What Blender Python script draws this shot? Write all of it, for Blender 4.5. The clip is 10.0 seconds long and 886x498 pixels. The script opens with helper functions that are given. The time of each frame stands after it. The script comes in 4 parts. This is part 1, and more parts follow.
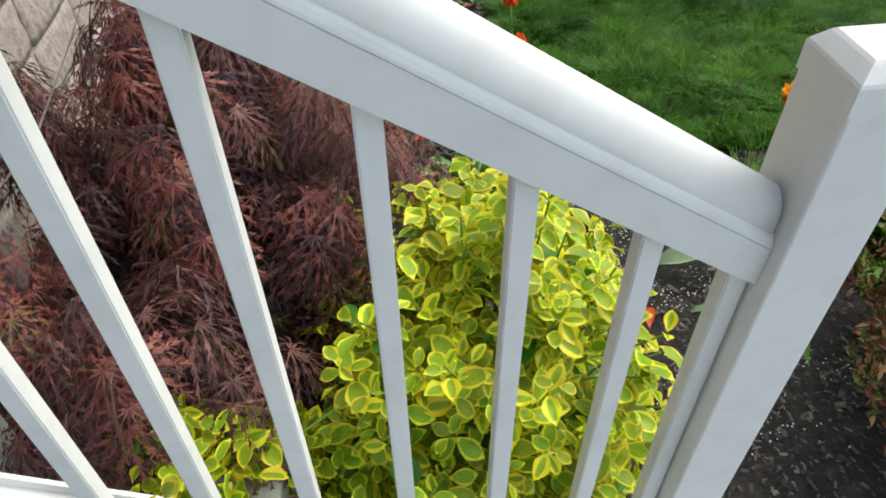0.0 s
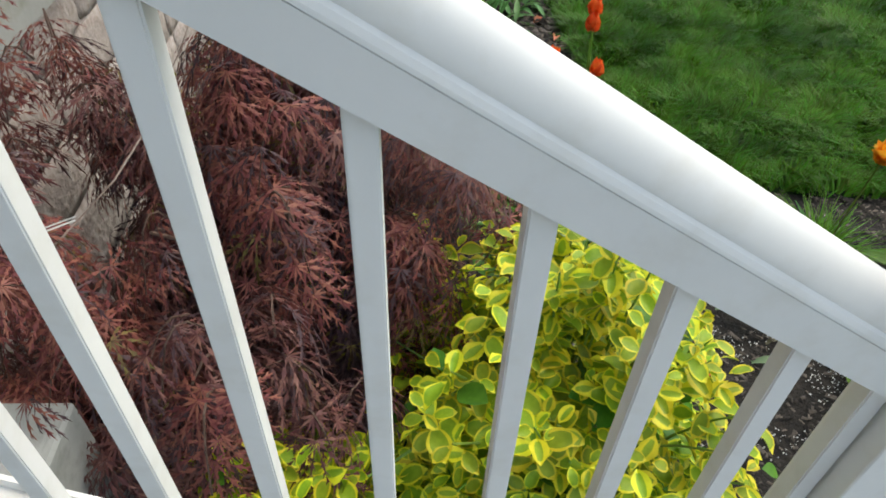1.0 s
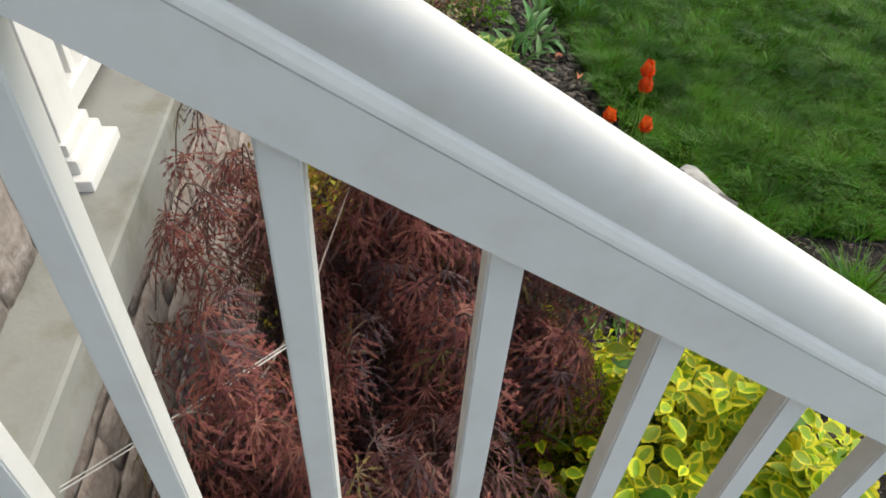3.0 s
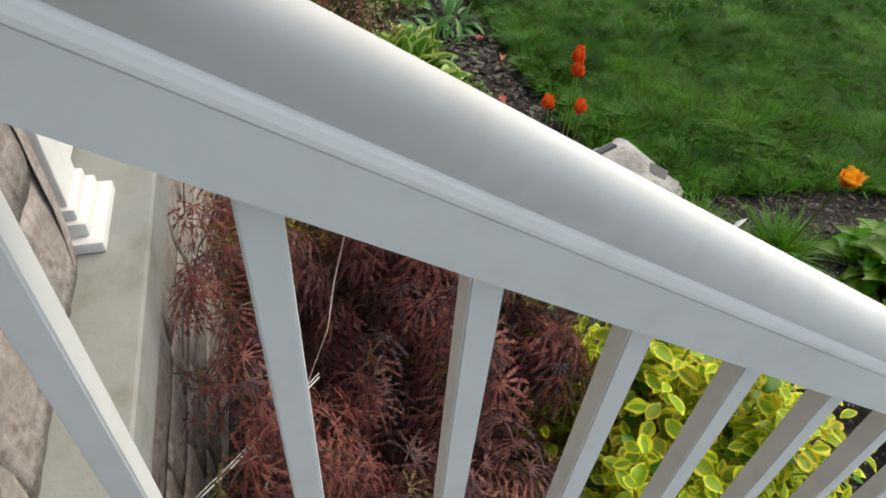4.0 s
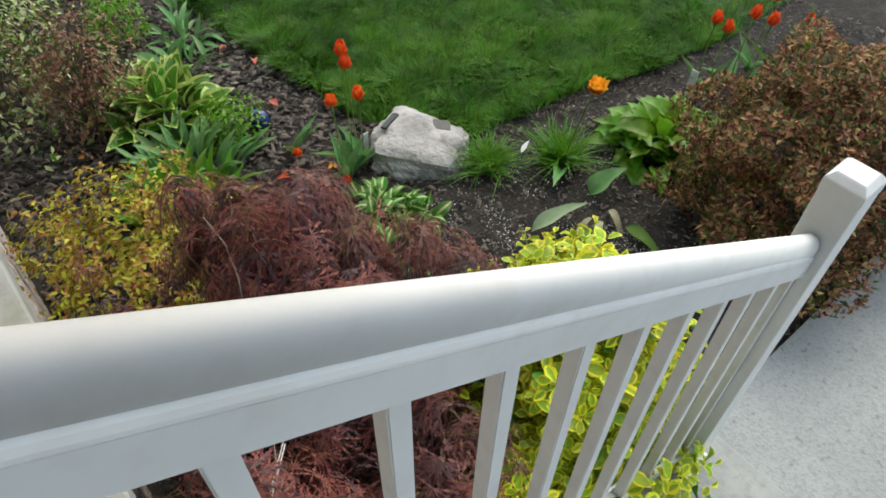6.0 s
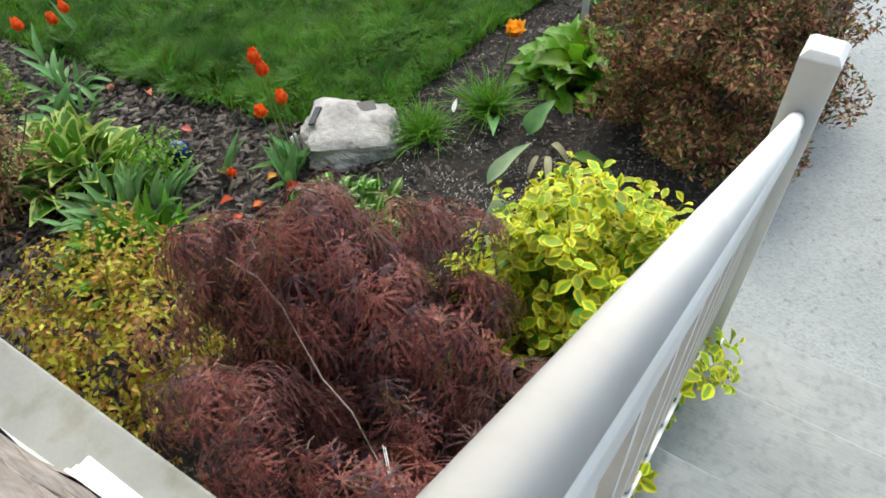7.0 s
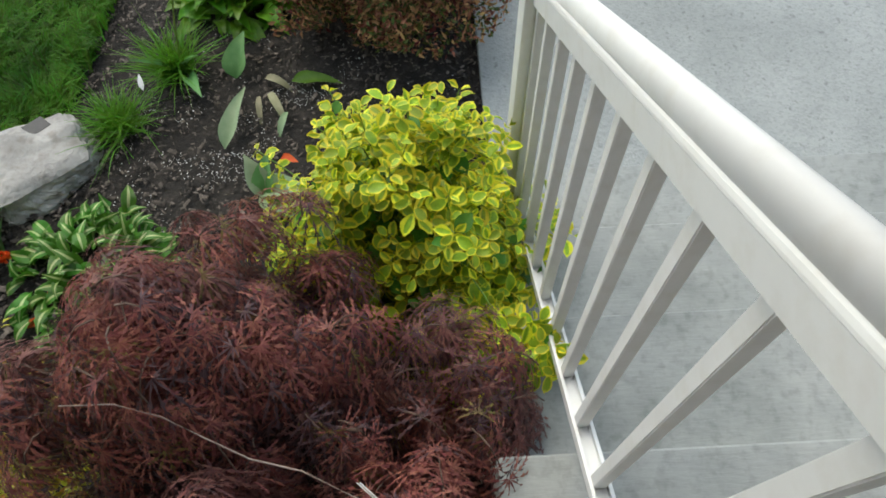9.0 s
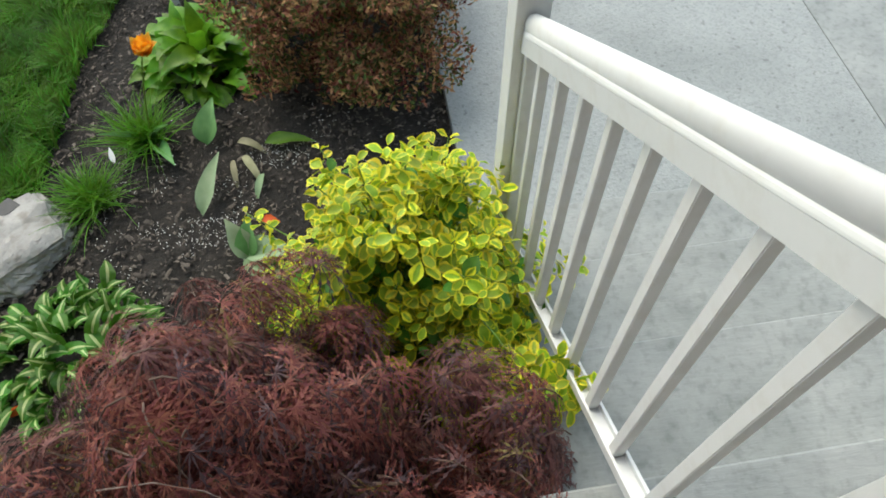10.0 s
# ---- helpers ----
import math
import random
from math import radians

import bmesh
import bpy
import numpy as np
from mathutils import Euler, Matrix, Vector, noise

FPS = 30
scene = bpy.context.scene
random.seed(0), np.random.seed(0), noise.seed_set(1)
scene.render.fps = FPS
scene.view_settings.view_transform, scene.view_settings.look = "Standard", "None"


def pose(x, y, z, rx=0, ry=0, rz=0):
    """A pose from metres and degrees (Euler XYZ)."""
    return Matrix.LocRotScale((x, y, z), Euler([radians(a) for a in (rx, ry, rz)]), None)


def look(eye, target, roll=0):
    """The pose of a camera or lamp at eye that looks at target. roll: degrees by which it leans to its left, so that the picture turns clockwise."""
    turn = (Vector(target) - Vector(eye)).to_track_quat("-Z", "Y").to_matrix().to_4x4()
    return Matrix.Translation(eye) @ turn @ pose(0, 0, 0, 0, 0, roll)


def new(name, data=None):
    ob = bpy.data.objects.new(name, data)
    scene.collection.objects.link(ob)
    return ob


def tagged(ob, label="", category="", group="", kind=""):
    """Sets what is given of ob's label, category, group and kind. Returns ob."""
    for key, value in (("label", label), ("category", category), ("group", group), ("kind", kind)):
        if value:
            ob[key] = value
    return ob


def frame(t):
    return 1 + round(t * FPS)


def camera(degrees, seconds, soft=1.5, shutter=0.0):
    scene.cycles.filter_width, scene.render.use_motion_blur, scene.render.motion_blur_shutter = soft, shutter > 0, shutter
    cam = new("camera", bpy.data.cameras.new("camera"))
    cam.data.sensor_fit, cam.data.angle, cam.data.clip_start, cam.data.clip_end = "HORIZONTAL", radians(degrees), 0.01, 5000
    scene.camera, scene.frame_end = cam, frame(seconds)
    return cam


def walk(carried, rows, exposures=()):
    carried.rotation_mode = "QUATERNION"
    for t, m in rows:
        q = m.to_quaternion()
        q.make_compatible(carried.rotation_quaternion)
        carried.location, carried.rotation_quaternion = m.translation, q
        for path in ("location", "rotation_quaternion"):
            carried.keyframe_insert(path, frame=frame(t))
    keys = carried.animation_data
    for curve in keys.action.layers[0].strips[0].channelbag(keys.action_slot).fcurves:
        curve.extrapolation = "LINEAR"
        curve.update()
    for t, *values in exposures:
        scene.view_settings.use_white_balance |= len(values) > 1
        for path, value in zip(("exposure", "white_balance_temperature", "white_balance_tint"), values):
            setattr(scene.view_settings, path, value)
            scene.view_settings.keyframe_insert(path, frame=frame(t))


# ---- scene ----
cam = camera(65.23, 10.0, soft=1.75)
ROWS = [
    (0, look((-0.3553, -0.4305, 0.4914), (-0.2743, 0.2854, -0.2020), -0.92)),
    (0.5, look((-0.4110, -0.4371, 0.5484), (-0.3542, 0.3047, -0.1199), -1.83)),
    (1, look((-0.4456, -0.3588, 0.5324), (-0.4084, 0.3568, -0.1650), 2.21)),
    (1.4, look((-0.5287, -0.3328, 0.5260), (-0.5214, 0.3824, -0.1730), 2.01)),
    (1.5, look((-0.5458, -0.3281, 0.5262), (-0.5735, 0.3900, -0.1691), -0.77)),
    (1.8, look((-0.6870, -0.3215, 0.5834), (-0.6452, 0.4039, -0.1037), -3.86)),
    (2, look((-0.7188, -0.3304, 0.6450), (-0.6534, 0.3763, -0.0595), -0.48)),
    (2.1, look((-0.7242, -0.3474, 0.6761), (-0.6372, 0.3721, -0.0128), 1.42)),
    (2.5, look((-0.7581, -0.3418, 0.7364), (-0.6567, 0.3831, 0.0550), 4.16)),
    (2.8, look((-0.7775, -0.3024, 0.7395), (-0.6886, 0.4180, 0.0517), 3.92)),
    (3, look((-0.7891, -0.2818, 0.7310), (-0.7049, 0.4288, 0.0324), 4.38)),
    (3.2, look((-0.8107, -0.2689, 0.7242), (-0.7304, 0.4355, 0.0189), 5.06)),
    (4.3, look((-0.9810, -0.2460, 0.8916), (-0.7506, 0.4107, 0.1735), 5.67)),
    (4.5, look((-0.9998, -0.2226, 0.9169), (-0.7631, 0.4506, 0.2163), 6.02)),
    (5, look((-1.0465, -0.1660, 0.9039), (-0.7960, 0.5131, 0.2139), 5.45)),
    (5.5, look((-1.0283, -0.1766, 0.8798), (-0.6785, 0.5129, 0.2456), -1.77)),
    (6, look((-1.0946, -0.2102, 1.0395), (-0.6632, 0.2893, 0.2882), 1.12)),
    (6.2, look((-1.0978, -0.1817, 1.0524), (-0.6613, 0.2760, 0.2778), 1.15)),
    (7.3, look((-1.2879, -0.0141, 1.1188), (-0.7824, 0.3231, 0.3246), -12.52)),
    (7.5, look((-1.2733, -0.0012, 1.1430), (-0.8032, 0.3269, 0.3236), -21.41)),
    (8, look((-1.2221, 0.0590, 1.0952), (-0.7170, 0.2226, 0.2477), -14.43)),
    (8.5, look((-1.1435, 0.1479, 1.0411), (-0.6607, 0.1747, 0.1658), -5.89)),
    (9, look((-1.1467, 0.2432, 1.0653), (-0.6781, 0.2394, 0.1819), -2.60)),
    (9.5, look((-1.1654, 0.2739, 1.0635), (-0.6641, 0.2426, 0.1987), -6.77)),
    (10, look((-1.1472, 0.3651, 1.0818), (-0.6262, 0.2894, 0.2315), -0.90)),
]
EXPO = ((0.0, 1.16, 6700, 1), (1.0, 1.02, 6700, 1), (1.5, 1.15, 6750, 2), (2.0, 1.43, 6850, 3), (2.5, 1.23, 6900, 3), (3.0, 0.98, 6950, 2), (4.5, 0.92, 6950, 2), (5.5, 1.08, 6850, 0), (6.2, 1.12, 6650, 0), (7.5, 1.5, 6550, 1), (8.0, 1.14, 6500, -1), (8.5, 0.95, 6500, -1), (9.0, 0.92, 6500, -1), (9.5, 1.09, 6550, -2), (10.0, 1.1, 6550, -2))
walk(cam, ROWS, EXPO)

# ---- light ----
SUN_DIR = Vector((0.4, 0.2, 0.6)).normalized()
SUN_EL = math.asin(SUN_DIR.z)
world = bpy.data.worlds.new("sky")
scene.world = world
world.use_nodes = True
wn = world.node_tree.nodes
sky = wn.new("ShaderNodeTexSky")
sky.sky_type, sky.sun_disc = "NISHITA", False
sky.sun_elevation, sky.sun_rotation = SUN_EL, math.atan2(SUN_DIR.x, SUN_DIR.y)
sky.air_density, sky.dust_density, sky.ozone_density = 0.9, 3.4, 0.5
wn["Background"].inputs[1].default_value = 0.15
world.node_tree.links.new(sky.outputs[0], wn["Background"].inputs[0])
sun = new("sun", bpy.data.lights.new("sun", "SUN"))
sun.data.energy, sun.data.angle, sun.data.color = 0.54, radians(172), (0.97, 0.985, 1.0)
sun.rotation_euler = SUN_DIR.to_track_quat("Z", "Y").to_euler()


# ---- materials ----
def nodes_of(name):
    m = bpy.data.materials.new(name)
    m.use_nodes = True
    return m, m.node_tree.nodes, m.node_tree.links, m.node_tree.nodes["Principled BSDF"]


def noise_tex(n, l, scale, detail=5.0, stretch=(1, 1, 1), coords="Object", rough=0.55):
    tc = n.new("ShaderNodeTexCoord")
    mp = n.new("ShaderNodeMapping")
    mp.inputs["Scale"].default_value = stretch
    l.new(tc.outputs[coords], mp.inputs["Vector"])
    t = n.new("ShaderNodeTexNoise")
    t.inputs["Scale"].default_value, t.inputs["Detail"].default_value, t.inputs["Roughness"].default_value = scale, detail, rough
    l.new(mp.outputs["Vector"], t.inputs["Vector"])
    return t.outputs["Fac"]


def ramp_of(n, l, fac, stops):
    r = n.new("ShaderNodeValToRGB")
    while len(r.color_ramp.elements) < len(stops):
        r.color_ramp.elements.new(0.5)
    for e, (p, c) in zip(r.color_ramp.elements, stops):
        e.position, e.color = p, (*c, 1)
    l.new(fac, r.inputs["Fac"])
    return r.outputs["Color"]


def mixed(n, l, a, b, fac, mode="MIX"):
    x = n.new("ShaderNodeMix")
    x.data_type, x.blend_type = "RGBA", mode
    if isinstance(fac, float):
        x.inputs[0].default_value = fac
    else:
        l.new(fac, x.inputs[0])
    for k, v in ((6, a), (7, b)):
        if isinstance(v, tuple):
            x.inputs[k].default_value = (*v, 1)
        else:
            l.new(v, x.inputs[k])
    return x.outputs[2]


def relief(n, l, b, fac, strength, dist):
    bp = n.new("ShaderNodeBump")
    bp.inputs["Strength"].default_value, bp.inputs["Distance"].default_value = strength, dist
    l.new(fac, bp.inputs["Height"])
    l.new(bp.outputs["Normal"], b.inputs["Normal"])


def varied(n, l, color, amount, hue=0.0):
    """Shifts the colour from piece to piece and from island to island."""
    a, g = n.new("ShaderNodeObjectInfo").outputs["Random"], n.new("ShaderNodeNewGeometry").outputs["Random Per Island"]
    add = n.new("ShaderNodeMath")
    add.operation = "ADD"
    l.new(a, add.inputs[0])
    l.new(g, add.inputs[1])
    fr = n.new("ShaderNodeMath")
    fr.operation = "FRACT"
    l.new(add.outputs[0], fr.inputs[0])
    h = n.new("ShaderNodeHueSaturation")
    for sock, lo, hi in (("Value", 1 - amount, 1 + amount), ("Hue", 0.5 - hue, 0.5 + hue)):
        mv = n.new("ShaderNodeMapRange")
        mv.inputs["To Min"].default_value, mv.inputs["To Max"].default_value = lo, hi
        l.new(fr.outputs[0], mv.inputs["Value"])
        l.new(mv.outputs["Result"], h.inputs[sock])
    l.new(color, h.inputs["Color"])
    return h.outputs["Color"]


def leaf_material(name, dark, light, rough=0.4, glow=0.3, amount=0.3, hue=0.02, scale=25.0, veins=0.0, spec=0.35):
    """A thin leaf: mottled, glossy, part of the light passes through."""
    m, n, l, b = nodes_of(name)
    fac = noise_tex(n, l, scale, 4, (1, 1, 1))
    col = varied(n, l, ramp_of(n, l, fac, ((0.3, dark), (0.7, light))), amount, hue)
    b.inputs["Roughness"].default_value, b.inputs["Specular IOR Level"].default_value = rough, spec
    l.new(col, b.inputs["Base Color"])
    tr = n.new("ShaderNodeBsdfTranslucent")
    l.new(col, tr.inputs["Color"])
    mx = n.new("ShaderNodeMixShader")
    mx.inputs[0].default_value = glow
    l.new(b.outputs[0], mx.inputs[1])
    l.new(tr.outputs[0], mx.inputs[2])
    l.new(mx.outputs[0], n["Material Output"].inputs["Surface"])
    if veins:
        relief(n, l, b, noise_tex(n, l, 180, 2, (1, 0.12, 1)), veins, 0.002)
    return m


def solid_material(name, stops, scale=9.0, rough=0.8, bump=0.3, bump_scale=80.0, dist=0.004, stretch=(1, 1, 1), bump_stretch=(1, 1, 1), amount=0.0, spec=0.4, stains=None):
    m, n, l, b = nodes_of(name)
    col = ramp_of(n, l, noise_tex(n, l, scale, 8, stretch, rough=0.65), stops)
    if stains:
        f2 = ramp_of(n, l, noise_tex(n, l, stains[0], 6), ((0.5, (0, 0, 0)), (0.68, (1, 1, 1))))
        col = mixed(n, l, col, stains[1], f2, "MULTIPLY")
    if amount:
        col = varied(n, l, col, amount)
    l.new(col, b.inputs["Base Color"])
    b.inputs["Roughness"].default_value, b.inputs["Specular IOR Level"].default_value = rough, spec
    if bump:
        relief(n, l, b, noise_tex(n, l, bump_scale, 6, bump_stretch), bump, dist)
    return m


def aggregate_material(name):
    """Concrete walk with its fine stones laid bare."""
    m, n, l, b = nodes_of(name)
    base = ramp_of(n, l, noise_tex(n, l, 2.5, 6), ((0.35, (0.28, 0.297, 0.292)), (0.65, (0.36, 0.377, 0.37))))
    tc = n.new("ShaderNodeTexCoord")
    v = n.new("ShaderNodeTexVoronoi")
    v.inputs["Scale"].default_value = 110
    l.new(tc.outputs["Object"], v.inputs["Vector"])
    stones = ramp_of(n, l, v.outputs["Color"], ((0.1, (0.72, 0.72, 0.72)), (0.5, (0.92, 0.92, 0.92)), (0.9, (1.0, 0.99, 0.97))))
    col = mixed(n, l, base, stones, 0.75, "MULTIPLY")
    dark = ramp_of(n, l, noise_tex(n, l, 34, 4), ((0.6, (1, 1, 1)), (0.68, (0.32, 0.32, 0.33))))
    col = mixed(n, l, col, dark, 0.45, "MULTIPLY")
    l.new(col, b.inputs["Base Color"])
    b.inputs["Roughness"].default_value = 0.85
    relief(n, l, b, v.outputs["Distance"], 0.5, 0.003)
    return m


WHITE = solid_material("white_paint", ((0.3, (0.69, 0.685, 0.665)), (0.7, (0.76, 0.755, 0.735))), 4, 0.55, 0.08, 300, 0.0006, spec=0.25, stains=(25, (0.95, 0.94, 0.92)))
CONCRETE = solid_material("broomed_concrete", ((0.3, (0.235, 0.247, 0.24)), (0.5, (0.305, 0.317, 0.308)), (0.72, (0.375, 0.383, 0.37))), 5, 0.9, 0.4, 34, 0.0035, (1.2, 0.9, 1), (4, 0.8, 1), stains=(38, (0.8, 0.81, 0.8)), spec=0.25)
SLAB = solid_material("smooth_concrete", ((0.3, (0.23, 0.235, 0.22)), (0.7, (0.32, 0.32, 0.298))), 5, 0.85, 0.3, 90, 0.003, stains=(12, (0.8, 0.78, 0.7)))
WALK = aggregate_material("exposed_aggregate")
SOIL = solid_material("dark_soil", ((0.3, (0.011, 0.0095, 0.008)), (0.55, (0.027, 0.023, 0.019)), (0.75, (0.064, 0.053, 0.044))), 14, 0.95, 1.0, 60, 0.015)
BARK = solid_material("bark_chip", ((0.3, (0.018, 0.015, 0.012)), (0.7, (0.135, 0.112, 0.092))), 30, 0.9, 0.6, 120, 0.003, amount=0.8)
GRIT = solid_material("white_grit", ((0.3, (0.5, 0.5, 0.48)), (0.7, (0.75, 0.74, 0.7))), 30, 0.9, 0, amount=0.3)
# near-black: the shade between grass blades is put into this colour
TURF_SHADE = solid_material("turf_shade", ((0.3, (0.005, 0.016, 0.002)), (0.7, (0.014, 0.038, 0.005))), 20, 0.9, 0.6, 90, 0.01)
BLADE = leaf_material("grass_blade", (0.029, 0.093, 0.004), (0.108, 0.25, 0.015), 0.5, 0.35, 0.45, 0.025, 3.0, spec=0.2)
EU_GREEN = leaf_material("euonymus_green", (0.19, 0.32, 0.016), (0.37, 0.5, 0.035), 0.4, 0.25, 0.25, 0.015, 40, spec=0.3)
EU_YELLOW = leaf_material("euonymus_margin", (0.62, 0.6, 0.02), (0.86, 0.78, 0.05), 0.4, 0.25, 0.15, 0.02, 40, spec=0.3)
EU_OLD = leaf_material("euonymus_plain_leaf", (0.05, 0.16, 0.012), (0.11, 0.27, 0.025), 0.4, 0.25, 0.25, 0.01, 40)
TWIG = solid_material("brown_twig", ((0.3, (0.06, 0.035, 0.025)), (0.7, (0.14, 0.09, 0.07))), 40, 0.8, 0.5, 150, 0.002)
DEADWOOD = solid_material("bleached_twig", ((0.3, (0.16, 0.11, 0.09)), (0.7, (0.36, 0.29, 0.25))), 40, 0.8, 0.5, 150, 0.002)
STALK = leaf_material("green_stalk", (0.1, 0.22, 0.03), (0.25, 0.36, 0.06), 0.4, 0.1, 0.2)
MAPLE = leaf_material("maple_leaf", (0.12, 0.05, 0.046), (0.25, 0.104, 0.095), 0.5, 0.3, 0.4, 0.02, 12)
MAPLE_RED = leaf_material("maple_young_leaf", (0.17, 0.055, 0.048), (0.33, 0.11, 0.09), 0.5, 0.35, 0.35, 0.02, 12)
# purple leaf, darkened to carry the shade inside and low in the crown
MAPLE_SHADE = leaf_material("maple_shade_leaf", (0.058, 0.034, 0.042), (0.13, 0.073, 0.08), 0.5, 0.25, 0.4, 0.02, 12)
MAPLE_BRONZE = leaf_material("maple_bronze_leaf", (0.1, 0.08, 0.025), (0.22, 0.15, 0.05), 0.55, 0.35, 0.4, 0.03, 12)
HOSTA_GREEN = leaf_material("hosta_green", (0.05, 0.16, 0.013), (0.13, 0.31, 0.03), 0.38, 0.3, 0.25, 0.012, 20, 0.4)
HOSTA_WHITE = leaf_material("hosta_cream", (0.36, 0.46, 0.16), (0.56, 0.62, 0.3), 0.4, 0.25, 0.2, 0.01, 20)
HOSTA_LIME = leaf_material("hosta_lime", (0.34, 0.46, 0.07), (0.54, 0.62, 0.2), 0.4, 0.25, 0.15, 0.01, 20)
LUSH = leaf_material("lush_leaf", (0.09, 0.23, 0.01), (0.22, 0.41, 0.027), 0.38, 0.35, 0.3, 0.015, 15, 0.4)
STRAP = leaf_material("strap_leaf", (0.08, 0.22, 0.013), (0.18, 0.36, 0.03), 0.42, 0.35, 0.3, 0.015, 10, 0.3)
TULIP_LEAF = leaf_material("tulip_leaf", (0.09, 0.22, 0.06), (0.19, 0.35, 0.12), 0.45, 0.25, 0.25, 0.015, 12, 0.4)
PALE_LEAF = leaf_material("pale_leaf", (0.22, 0.32, 0.16), (0.36, 0.44, 0.26), 0.5, 0.25, 0.2, 0.02, 12, 0.4)
WILTED = leaf_material("wilted_leaf", (0.25, 0.24, 0.13), (0.42, 0.38, 0.25), 0.6, 0.2, 0.2, 0.02, 20, 0.5)
PETAL = leaf_material("orange_petal", (0.78, 0.1, 0.02), (0.94, 0.22, 0.05), 0.45, 0.35, 0.12, 0.01, 30)
PINK = leaf_material("faded_petal", (0.75, 0.16, 0.09), (0.85, 0.3, 0.2), 0.5, 0.35, 0.15, 0.01, 30)
GOLD = leaf_material("golden_petal", (0.9, 0.34, 0.015), (0.98, 0.62, 0.07), 0.4, 0.35, 0.12, 0.01, 45)
SPIREA = leaf_material("spirea_leaf", (0.25, 0.25, 0.02), (0.5, 0.43, 0.045), 0.45, 0.3, 0.35, 0.035, 8)
SPIREA_RED = leaf_material("spirea_tip", (0.32, 0.15, 0.03), (0.46, 0.24, 0.06), 0.45, 0.3, 0.3, 0.03, 8)
BARB = leaf_material("barberry_leaf", (0.1, 0.032, 0.022), (0.22, 0.07, 0.045), 0.6, 0.2, 0.5, 0.03, 8, spec=0.15)
BARB_TAN = leaf_material("barberry_tan", (0.28, 0.14, 0.07), (0.46, 0.25, 0.13), 0.6, 0.2, 0.35, 0.03, 8, spec=0.15)
BARB_GREEN = leaf_material("barberry_green", (0.05, 0.065, 0.015), (0.11, 0.13, 0.03), 0.5, 0.2, 0.4, 0.03, 8, spec=0.2)
CREAM = leaf_material("cream_leaf", (0.36, 0.44, 0.18), (0.58, 0.6, 0.34), 0.45, 0.25, 0.25, 0.02, 15)
DEEP = leaf_material("deep_green_leaf", (0.015, 0.045, 0.01), (0.035, 0.085, 0.02), 0.6, 0.2, 0.35, 0.02, 10, spec=0.15)
BRONZE = leaf_material("bronze_leaf", (0.18, 0.08, 0.045), (0.34, 0.17, 0.1), 0.5, 0.2, 0.35, 0.03, 10)
ROCK = solid_material("pale_boulder", ((0.25, (0.22, 0.208, 0.195)), (0.45, (0.38, 0.365, 0.34)), (0.7, (0.54, 0.52, 0.485))), 9, 0.92, 0.9, 28, 0.012, stains=(18, (0.6, 0.58, 0.55)))
VENEER = solid_material("veneer_stone", ((0.25, (0.2, 0.165, 0.15)), (0.5, (0.33, 0.285, 0.26)), (0.75, (0.45, 0.41, 0.38))), 30, 0.92, 0.9, 48, 0.01, amount=0.06, stains=(42, (0.74, 0.68, 0.64)))
MORTAR = solid_material("mortar", ((0.3, (0.22, 0.19, 0.17)), (0.7, (0.32, 0.285, 0.26))), 20, 0.95, 0.8, 60, 0.004)
INK = solid_material("dark_metal", ((0.3, (0.035, 0.035, 0.037)), (0.7, (0.06, 0.06, 0.062))), 20, 0.5, 0.1, 100, 0.001)
CORD = solid_material("white_cord", ((0.3, (0.45, 0.45, 0.43)), (0.7, (0.58, 0.58, 0.55))), 60, 0.7, 0.4, 300, 0.001)
COBALT = solid_material("cobalt_glaze", ((0.3, (0.01, 0.02, 0.09)), (0.7, (0.02, 0.04, 0.16))), 6, 0.12, 0, spec=0.6)
DRIFT = solid_material("weathered_wood", ((0.3, (0.2, 0.16, 0.13)), (0.7, (0.4, 0.34, 0.28))), 12, 0.85, 0.8, 40, 0.006, (1, 1, 0.2), (1, 1, 0.2))
# invented dark tone for the unseen wall and ceiling, so they bounce little light
BLOCKER = solid_material("unseen_blocker", ((0.3, (0.13, 0.12, 0.11)), (0.7, (0.18, 0.165, 0.15))), 4, 0.7, 0.2, 60, 0.002)
TAG = solid_material("white_tag", ((0.3, (0.75, 0.75, 0.73)), (0.7, (0.82, 0.82, 0.8))), 20, 0.5, 0)


# ---- helpers of the build ----
rng = np.random.default_rng(7)


def bulk(name, verts, faces, mats, index=None, smooth=False):
    """A mesh from arrays of vertices and of faces with one number of corners."""
    verts, faces = np.asarray(verts, np.float32), np.asarray(faces, np.int32)
    me = bpy.data.meshes.new(name)
    me.vertices.add(len(verts))
    me.vertices.foreach_set("co", verts.ravel())
    k = faces.shape[1]
    me.loops.add(faces.size)
    me.loops.foreach_set("vertex_index", faces.ravel())
    me.polygons.add(len(faces))
    me.polygons.foreach_set("loop_start", np.arange(0, faces.size, k, dtype=np.int32))
    for m in mats if isinstance(mats, (list, tuple)) else [mats]:
        me.materials.append(m)
    if index is not None:
        me.polygons.foreach_set("material_index", np.asarray(index, np.int32))
    if smooth:
        me.polygons.foreach_set("use_smooth", np.ones(len(faces), bool))
    me.update(calc_edges=True)
    me.validate()
    return me


def part(name, bm, mat, parent=None, label="", smooth=False):
    me = bpy.data.meshes.new(name)
    bm.to_mesh(me)
    bm.free()
    me.materials.append(mat)
    if smooth:
        me.polygons.foreach_set("use_smooth", [True] * len(me.polygons))
    ob = new(name, me)
    if parent is not None:
        ob.parent = parent
        ob.matrix_parent_inverse = Matrix.Translation(parent.location).inverted()
    return tagged(ob, label)


